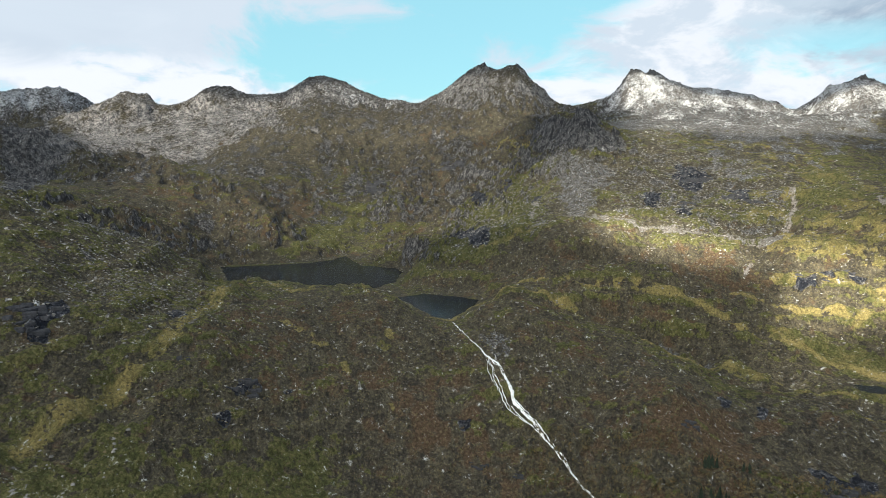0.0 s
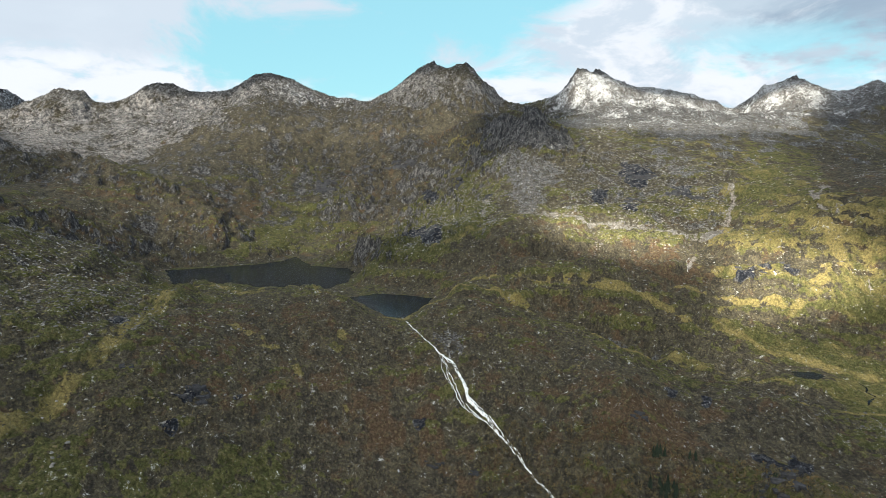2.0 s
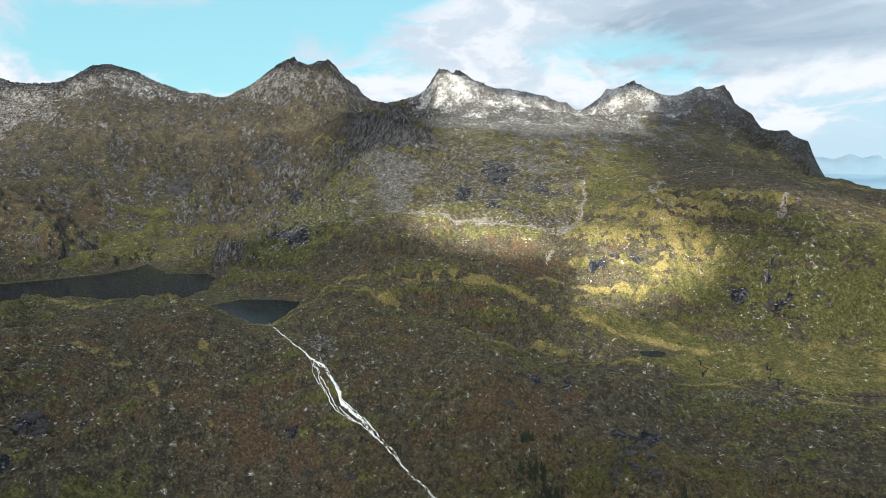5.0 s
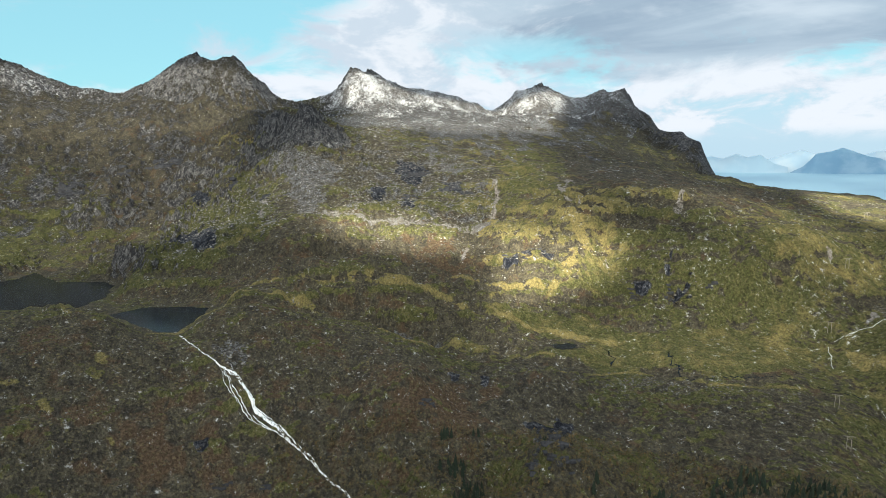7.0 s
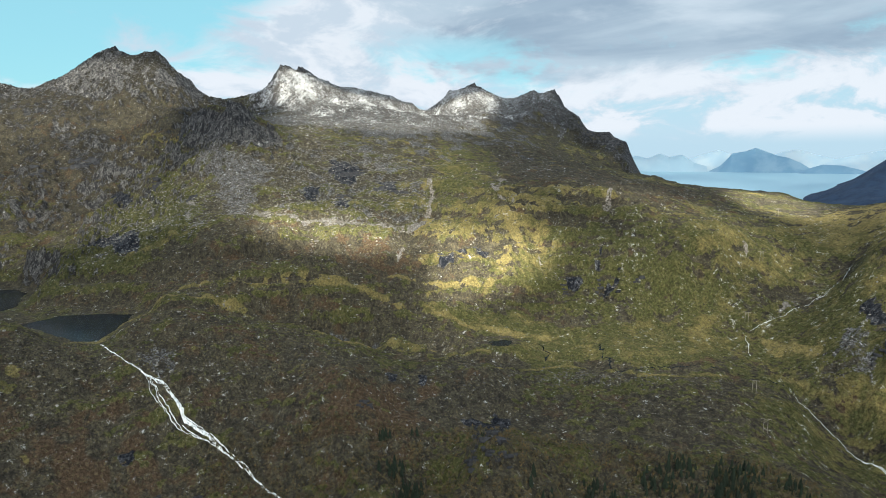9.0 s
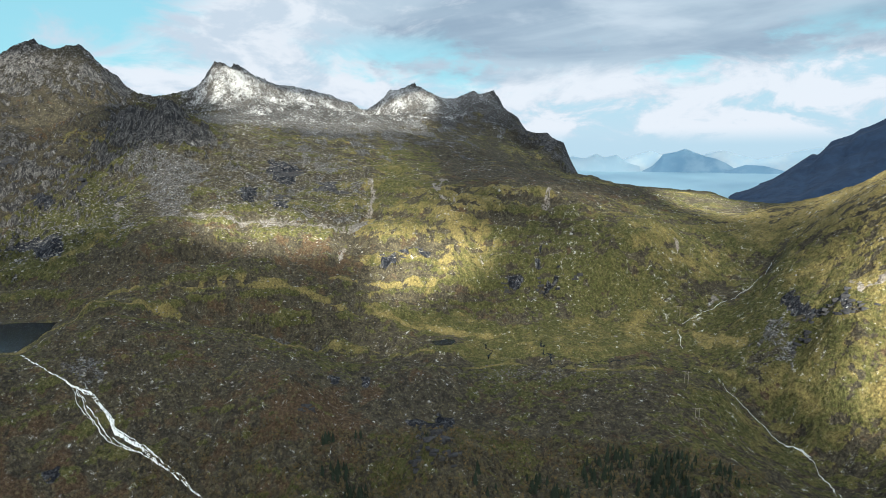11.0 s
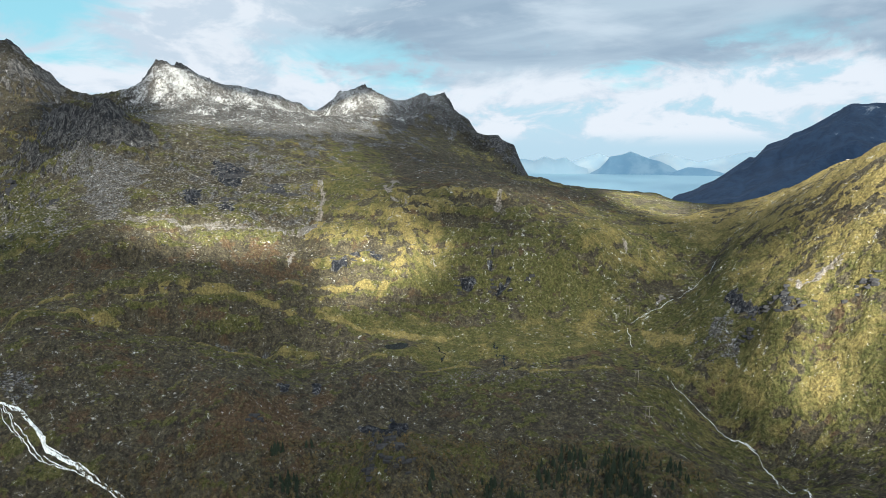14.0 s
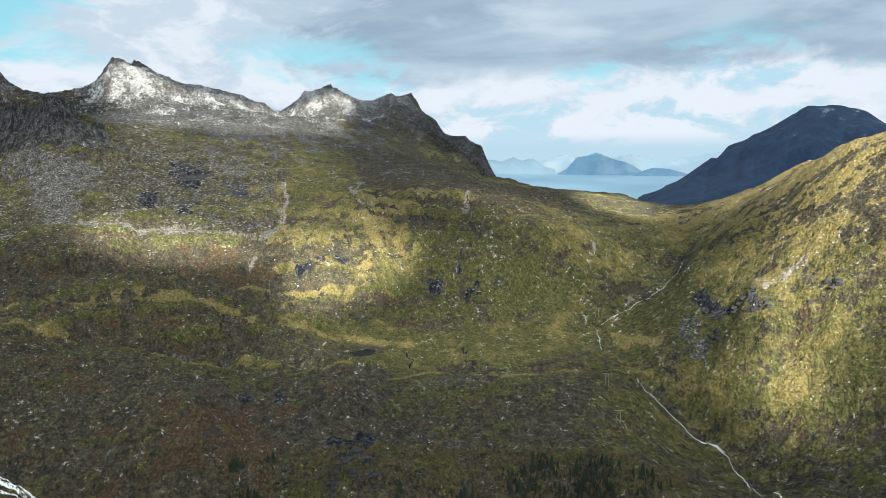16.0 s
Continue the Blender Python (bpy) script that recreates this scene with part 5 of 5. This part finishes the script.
for x, y, wide, tall, count in OUTCROPS:
    crag_thing = thing("rock_outcrop", "dark wet fractured rock outcrop set in the heather slope", "rock", "dark outcrops on the slopes", at=(x, y, ground_at(x, y)))
    out = Vector((x, y, 0)).normalized()
    along = Vector((out.y, -out.x, 0))
    for k in range(count):
        a, b = max(-0.6, min(0.6, rnd.gauss(0, 0.24))), rnd.uniform(-0.5, 0.5)
        q = Vector((x, y, 0)) + along * a * wide + out * b * tall * 1.1
        size = max(0.7, (wide * tall / count) ** 0.5) * rnd.uniform(0.28, 0.55)
        slab = new("slab", SLABS[k % 5])
        slab.parent = crag_thing
        slab.matrix_basis = Matrix.LocRotScale(Vector((q.x - x, q.y - y, ground_at(q.x, q.y) - ground_at(x, y) - size * 0.15)),
                                               Euler((rnd.uniform(-0.30, 0.10), rnd.uniform(-0.18, 0.18), math.atan2(-out.x, out.y) + rnd.uniform(-0.4, 0.4))),
                                               Vector((size * rnd.uniform(0.9, 2.0), size * 0.7, size * rnd.uniform(0.5, 1.1))))


def boulder_mesh(seed):
    rnd_b = random.Random(seed)
    bm = bmesh.new()
    bmesh.ops.create_icosphere(bm, subdivisions=2, radius=1.0)
    for v in bm.verts:
        v.co *= rnd_b.uniform(0.82, 1.12)
        v.co.z = max(v.co.z, -0.5) * 0.8
    return mesh_of("boulder", bm, STONE, False)


BOULDERS = [boulder_mesh(k) for k in range(4)]
for k in range(110):
    # big single stones on the far brow and on the left shoulder
    if k < 75:
        f = rnd.random()
        x, y = 300 + 210 * f + rnd.gauss(0, 14), 492 - 175 * f + rnd.gauss(0, 14)
    else:
        f = rnd.random()
        x, y = -350 + 100 * f + rnd.gauss(0, 12), 530 + 110 * f + rnd.gauss(0, 12)
    size = 0.5 + 1.0 * rnd.random() ** 2
    ob = new("boulder", BOULDERS[k % 4])
    ob.matrix_basis = Matrix.LocRotScale(Vector((x, y, ground_at(x, y) + size * 0.15)), Euler((0, 0, rnd.uniform(0, 6))), Vector((size * rnd.uniform(0.9, 1.5), size, size * rnd.uniform(0.6, 0.9))))
    tagged(ob, "pale lichen-grey boulder lying on the heather", "boulder", "boulders on the slope")


def scatter(name, count, pick, size, shape, mat, label, category, seed):
    """Many small pieces in one mesh. shape(k) gives vertices and triangles of one piece."""
    rs = random.Random(seed)
    verts, faces, shift = [], [], 0
    made = 0
    while made < count:
        x, y = pick(rs)
        z = ground_at(x, y)
        s = size(rs)
        v, f = shape(rs)
        turn = rs.uniform(0, 6.28)
        c, d = math.cos(turn), math.sin(turn)
        pts = np.stack([x + s * (v[:, 0] * c - v[:, 1] * d), y + s * (v[:, 0] * d + v[:, 1] * c), z + s * v[:, 2]], axis=1)
        verts.append(pts)
        faces.append(f + shift)
        shift += len(v)
        made += 1
    mesh = bpy.data.meshes.new(name)
    mesh.from_pydata(np.concatenate(verts).tolist(), [], np.concatenate(faces).tolist())
    mesh.materials.append(mat)
    return tagged(new(name, mesh), label, category, kind="stuff")


def ico():
    bm = bmesh.new()
    bmesh.ops.create_icosphere(bm, subdivisions=1, radius=1.0)
    v, f = np.array([q.co[:] for q in bm.verts]), np.array([[q.index for q in t.verts] for t in bm.faces])
    bm.free()
    return v, f


ICO_V, ICO_F = ico()


def stone_shape(rs):
    k = np.array([rs.uniform(0.7, 1.2) for _ in range(len(ICO_V))])
    return ICO_V * k[:, None] * np.array((rs.uniform(0.8, 1.5), 1.0, rs.uniform(0.4, 0.75))) + np.array((0, 0, 0.1)), ICO_F


def along_lines(lines, spread):
    p = [np.array(q, float) for q in lines]

    def pick(rs):
        q = p[rs.randrange(len(p))]
        k = rs.randrange(len(q) - 1)
        f = rs.random()
        a = q[k] * (1 - f) + q[k + 1] * f
        return a[0] + rs.gauss(0, spread), a[1] + rs.gauss(0, spread)
    return pick


def in_sector(a0, a1, r0, r1):
    def pick(rs):
        a, r = radians(rs.uniform(a0, a1)), rs.uniform(r0, r1)
        return r * math.sin(a), r * math.cos(a)
    return pick


def dome(rs):
    """A low uneven mound of 13 points."""
    ring = np.arange(6) * math.pi / 3
    low = np.stack([np.cos(ring), np.sin(ring), np.full(6, -0.25)], axis=1)
    mid = np.stack([0.72 * np.cos(ring + 0.5), 0.72 * np.sin(ring + 0.5), np.full(6, 0.45)], axis=1)
    v = np.vstack([low, mid, [(0, 0, 0.8)]]) * rs.uniform(0.72, 1.25, (13, 1))
    f = [(k, (k + 1) % 6, 6 + k) for k in range(6)] + [((k + 1) % 6, 6 + (k + 1) % 6, 6 + k) for k in range(6)] + [(6 + k, 6 + (k + 1) % 6, 12) for k in range(6)]
    return v, np.array(f)


def strew(name, count, weight, size, flat_to, mat, label, category, seed, reach=(350, 1150)):
    """Many small mounds or stones in one mesh, set thicker where weight is higher."""
    rs = np.random.RandomState(seed)
    shapes = [dome(rs) for _ in range(12)]
    w = weight.reshape(NA, NR)
    verts, faces, made = [], [], 0
    while made < count:
        n = 4 * count
        a, r = rs.uniform(-40, 84, n), rs.uniform(*reach, n)
        fa, fr = (a + 42) / 0.12, np.interp(r, RAD, np.arange(NR))
        i, j = fa.astype(int), fr.astype(int)
        keep = np.where(rs.rand(n) < w[i, j])[0][:count - made]
        i, j, u, v = i[keep], j[keep], fa[keep] - i[keep], fr[keep] - j[keep]
        zz = (HEIGHT[i, j] * (1 - u) + HEIGHT[i + 1, j] * u) * (1 - v) + (HEIGHT[i, j + 1] * (1 - u) + HEIGHT[i + 1, j + 1] * u) * v
        xx, yy = r[keep] * np.sin(np.radians(a[keep])), r[keep] * np.cos(np.radians(a[keep]))
        big = size[0] + (size[1] - size[0]) * rs.rand(len(keep)) ** 2.2
        spin, long, tall = rs.uniform(0, 6.28, len(keep)), rs.uniform(0.8, 1.5, len(keep)), rs.uniform(*flat_to, len(keep))
        which = rs.randint(0, 12, len(keep))
        for k in range(12):
            m = np.where(which == k)[0]
            v, f = shapes[k]
            px, py = v[None, :, 0] * long[m, None], np.repeat(v[None, :, 1], len(m), axis=0)
            c, d = np.cos(spin[m])[:, None], np.sin(spin[m])[:, None]
            p = np.stack([xx[m, None] + big[m, None] * (px * c - py * d), yy[m, None] + big[m, None] * (px * d + py * c), zz[m, None] + (big * tall)[m, None] * v[None, :, 2]], axis=2)
            start = sum(len(q) for q in verts)
            verts.append(p.reshape(-1, 3))
            faces.append((f[None] + (start + 13 * np.arange(len(m)))[:, None, None]).reshape(-1, 3))
        made += len(keep)
    mesh = bpy.data.meshes.new(name)
    mesh.from_pydata(np.concatenate(verts).tolist(), [], np.concatenate(faces).tolist())
    mesh.materials.append(mat)
    return tagged(new(name, mesh), label, category, kind="stuff")


def tussock_material():
    m, n, bsdf, where = material("heather_tussock")
    tone = n.add("ShaderNodeNewGeometry").outputs["Random Per Island"]
    a = n.noise(where, 1.5, 4, 0.7)
    colour = n.mix(n.step(tone, 0.0, 0.45), (0.022, 0.022, 0.014), (0.060, 0.052, 0.030))
    colour = n.mix(n.step(tone, 0.55, 0.85), colour, (0.085, 0.080, 0.030))
    colour = n.mix(n.step(tone, 0.90, 1.0), colour, (0.150, 0.125, 0.060))
    n.link(n.mix(n.math("MULTIPLY", n.step(a, 0.55, 0.4), 0.5), colour, (0.018, 0.018, 0.012)), bsdf.inputs["Base Color"])
    bsdf.inputs["Roughness"].default_value = 0.9
    return m


def stone_material():
    m, n, bsdf, where = material("pale_lichen_stone")
    tone = n.add("ShaderNodeNewGeometry").outputs["Random Per Island"]
    a = n.noise(where, 2.2, 4, 0.65)
    colour = n.mix(tone, (0.11, 0.11, 0.11), (0.33, 0.325, 0.31))
    n.link(n.mix(n.math("MULTIPLY", n.step(a, 0.56, 0.42), 0.6), colour, (0.05, 0.05, 0.05)), bsdf.inputs["Base Color"])
    bsdf.inputs["Roughness"].default_value = 0.85
    return m


dry = (1 - 0.9 * smooth(rock, 0.4, 0.7)) * smooth(HEIGHT.ravel(), 95, 108)
for shore in (LAKE_BIG, LAKE_SMALL, POND):
    i = near_to(shore, 20)
    dry[i] *= ~inside(gx[i], gy[i], shore)
lawn = np.maximum(np.maximum(lawn, smooth(line_distance(gx, gy, VALLEY_FLAT), 60, 20)), 0.8 * hill)
strew("heather_tussocks", 26000, (0.25 + 0.6 * smooth(green, 0.6, 0.3)) * dry * (1 - 0.85 * lawn) * smooth(dist, 1000, 800), (0.45, 1.5), (0.4, 0.9), tussock_material(), "tussocks of heather, dwarf birch and juniper over the slopes", "shrubs", 61, (350, 1000))
strew("stones", 15000, (0.05 + (0.25 + 0.45 * smooth(gx, -50, 80)) * stony + 0.4 * smooth(rock, 0.2, 0.5) + 0.5 * smooth(scree, 0.35, 0.6) + 0.25 * smooth(spots, 0.3, 0.7)) * (1 - 0.8 * lawn) * smooth(HEIGHT.ravel(), 95, 108) * np.clip(dry + 0.6 * (rock > 0.4), 0, 1), (0.3, 1.7), (0.45, 0.85), stone_material(), "pale lichen-covered stones strewn over the slopes", "stones", 62)
scatter("stones", 1900, along_lines([LEFT_SPUR[1:], [(-330, 500), (-250, 590)], [(-300, 480), (-230, 560)]], 28), lambda r: 0.25 + 1.3 * r.random() ** 2.5, stone_shape, STONE, "scattered pale stones on the rocky shoulder", "stones", 3)
scatter("stones", 2400, along_lines([UPPER_SLOPE[:4], SCREE_FOOT[:5], [(247, 1044), (260, 910), (232, 813)], [(179, 1074), (147, 976), (115, 909)]], 55), lambda r: 0.4 + 1.5 * r.random() ** 2.5, stone_shape, STONE, "grey loose stones below the rock wall", "stones", 4)
scatter("stones", 1300, in_sector(-15, 50, 450, 980), lambda r: 0.22 + 0.8 * r.random() ** 3, stone_shape, STONE, "small stones strewn over the heather", "stones", 5)
scatter("stones", 700, along_lines([[(300, 492), (400, 420), (468, 349)], [(380, 440), (428, 398)], [(602, 262), (581, 291)]], 9), lambda r: 0.25 + 0.7 * r.random() ** 2, stone_shape, STONE, "pale stones along the brow of the slope", "stones", 6)
scatter("stones", 1500, along_lines([SNOW_MID, PEAKB[2:], [(289, 1156), (402, 1255), (529, 1366)]], 110), lambda r: r.uniform(0.8, 2.6), stone_shape, STONE, "frost-broken blocks on the high ground", "stones", 7)

# ---------------------------------------------------------------- plants
NEEDLES = mottled_material("spruce_needles", (0.010, 0.016, 0.012), (0.028, 0.042, 0.028), 0.9)
BARK = mottled_material("tree_bark", (0.05, 0.035, 0.025), (0.14, 0.11, 0.085), 3.0)


def leaf_material():
    m, n, bsdf, where = material("autumn_birch_leaves")
    tone = n.add("ShaderNodeNewGeometry").outputs["Random Per Island"]
    a = n.noise(where, 0.12, 3, 0.6)
    colour = n.mix(n.step(a, 0.40, 0.60), (0.050, 0.050, 0.027), (0.082, 0.068, 0.032))
    colour = n.mix(n.step(tone, 0.55, 1.0), colour, (0.120, 0.082, 0.028))
    n.link(n.mix(n.math("MULTIPLY", n.step(tone, 0.35, 0.0), 0.7), colour, (0.050, 0.047, 0.042)), bsdf.inputs["Base Color"])
    bsdf.inputs["Roughness"].default_value = 0.8
    return m


LEAVES = leaf_material()


def spruce(seed):
    rt = random.Random(seed)
    tall = rt.uniform(8.0, 11.0)
    tree = thing("spruce_tree", "dark green spruce tree planted on the lower slope", "tree", "spruces on the lower slope")
    bm = bmesh.new()
    bmesh.ops.create_cone(bm, cap_ends=True, segments=7, radius1=0.17, radius2=0.03, depth=tall * 0.95, matrix=Matrix.Translation((0, 0, tall * 0.475)))
    part("trunk", bm, BARK, tree)
    bm = bmesh.new()
    tiers = 11
    for k in range(tiers):
        f = k / (tiers - 1)
        z, reach = tall * (0.08 + 0.80 * f), (1 - f) ** 0.8 * tall * 0.235 + 0.3
        top = bm.verts.new((rt.uniform(-0.05, 0.05), rt.uniform(-0.05, 0.05), z + tall * 0.14))
        ring, n = [], 16
        for i in range(n):
            a = 6.2832 * (i + 0.5 * (k % 2)) / n + rt.uniform(-0.08, 0.08)
            r = reach * (rt.uniform(0.85, 1.15) if i % 2 else rt.uniform(0.40, 0.60))
            ring.append(bm.verts.new((r * math.cos(a), r * math.sin(a), z - (0.3 if i % 2 else 0.0) * reach + rt.uniform(-0.08, 0.08))))
        hub = bm.verts.new((0, 0, z + tall * 0.03))
        for i in range(n):
            bm.faces.new((ring[i], ring[(i + 1) % n], top))
            bm.faces.new((ring[(i + 1) % n], ring[i], hub))
    part("crown", bm, NEEDLES, tree, smooth_faces=False)
    return tree


SPRUCES = [spruce(k) for k in range(4)]
GROVES = [(349, 274, 26, 15, 42), (372, 240, 20, 14, 46), (352, 222, 26, 15, 56), (306, 300, 9, 8, 14), (197, 420, 5, 4, 7), (192, 392, 7, 8, 16), (192, 372, 10, 7, 20), (300, 280, 12, 8, 22), (268, 318, 9, 9, 6), (386, 205, 18, 12, 18), (225, 418, 4, 4, 3), (262, 372, 5, 5, 3)]
planted = 0
for x, y, rx, ry, count in GROVES:
    for k in range(count):
        px, py = x + rnd.gauss(0, rx * 0.55), y + rnd.gauss(0, ry * 0.55)
        at = Matrix.LocRotScale(Vector((px, py, ground_at(px, py) - 0.3)), Euler((0, 0, rnd.uniform(0, 6.28))), None)
        if planted < 4:
            SPRUCES[planted].matrix_basis = at
        else:
            twin = copy_thing(SPRUCES[planted % 4], at)
            s = rnd.uniform(0.55, 1.1)
            twin.scale = (s * rnd.uniform(0.85, 1.0), s * rnd.uniform(0.85, 1.0), s)
        planted += 1


def bush_shape(rs):
    """A loose crown of small leaf clumps on a short height."""
    pts, tri = [], []
    for k in range(22):
        a, e, r = rs.uniform(0, 6.28), rs.uniform(0.0, 1.0), rs.uniform(0.45, 1.0)
        c = np.array((math.cos(a) * r * 0.55 * (1.15 - e * 0.7), math.sin(a) * r * 0.55 * (1.15 - e * 0.7), 0.15 + e * 1.15))
        t1 = np.array((rs.gauss(0, 1), rs.gauss(0, 1), rs.gauss(0, 1))) * 0.21
        t2 = np.array((rs.gauss(0, 1), rs.gauss(0, 1), rs.gauss(0, 1))) * 0.21
        b = len(pts)
        pts.extend((c - t1, c + t1, c + t2))
        tri.append((b, b + 1, b + 2))
    return np.array(pts), np.array(tri)


scatter("birch_scrub", 3400, in_sector(8, 66, 380, 485), lambda r: r.uniform(1.0, 3.3), bush_shape, LEAVES, "low autumn birch scrub in yellow and brown", "shrubs", 21)
scatter("birch_scrub", 900, in_sector(-24, 10, 395, 500), lambda r: r.uniform(0.7, 1.7), bush_shape, LEAVES, "low autumn birch scrub in yellow and brown", "shrubs", 22)
scatter("juniper_scrub", 1500, in_sector(-35, 60, 430, 640), lambda r: r.uniform(0.4, 1.0), bush_shape, NEEDLES, "small dark juniper bushes among the heather", "shrubs", 23)

# ---------------------------------------------------------------- power line
WOOD = mottled_material("weathered_pole_wood", (0.16, 0.15, 0.135), (0.34, 0.32, 0.29), 1.5)
GLASS = mottled_material("insulator_glaze", (0.10, 0.07, 0.05), (0.22, 0.20, 0.18), 4.0, 0.3)


def rod(bm, a, b, r, segments=8):
    a, b = Vector(a), Vector(b)
    m = Matrix.Translation((a + b) / 2) @ (b - a).to_track_quat("Z", "Y").to_matrix().to_4x4()
    bmesh.ops.create_cone(bm, cap_ends=True, segments=segments, radius1=r, radius2=r * 0.8, depth=(b - a).length, matrix=m)


def power_pole():
    mast = thing("power_pole", "grey wooden twin-leg power pole with a crossarm", "pole", "power line over the pass")
    for s in (-1.6, 1.6):
        bm = bmesh.new()
        rod(bm, (s, 0, -1.0), (s * 0.92, 0, 12.0), 0.20)
        part("leg", bm, WOOD, mast)
    bm = bmesh.new()
    bmesh.ops.create_cube(bm, size=1.0, matrix=Matrix.Translation((0, 0.22, 11.4)) @ Matrix.Diagonal((8.0, 0.22, 0.3, 1)))
    part("crossarm", bm, WOOD, mast)
    for s in (-1, 1):
        bm = bmesh.new()
        rod(bm, (s * 1.55, 0.1, 8.0), (-s * 1.5, 0.1, 11.0), 0.08)
        part("brace", bm, WOOD, mast)
    for s in (-3.7, 0, 3.7):
        bm = bmesh.new()
        for k in range(5):
            bmesh.ops.create_cone(bm, cap_ends=True, segments=8, radius1=0.16, radius2=0.09, depth=0.16, matrix=Matrix.Translation((s, 0.22, 11.15 - k * 0.17)))
        part("insulator", bm, GLASS, mast)
    return mast


POLES = [(464, 270), (501, 304), (623, 392), (695, 424), (843, 496)]
first_pole = power_pole()
for k, (x, y) in enumerate(POLES):
    at = pose(x, y, ground_at(x, y), 0, 0, -60 if k else -45)
    if k == 0:
        first_pole.matrix_basis = at
    else:
        copy_thing(first_pole, at)
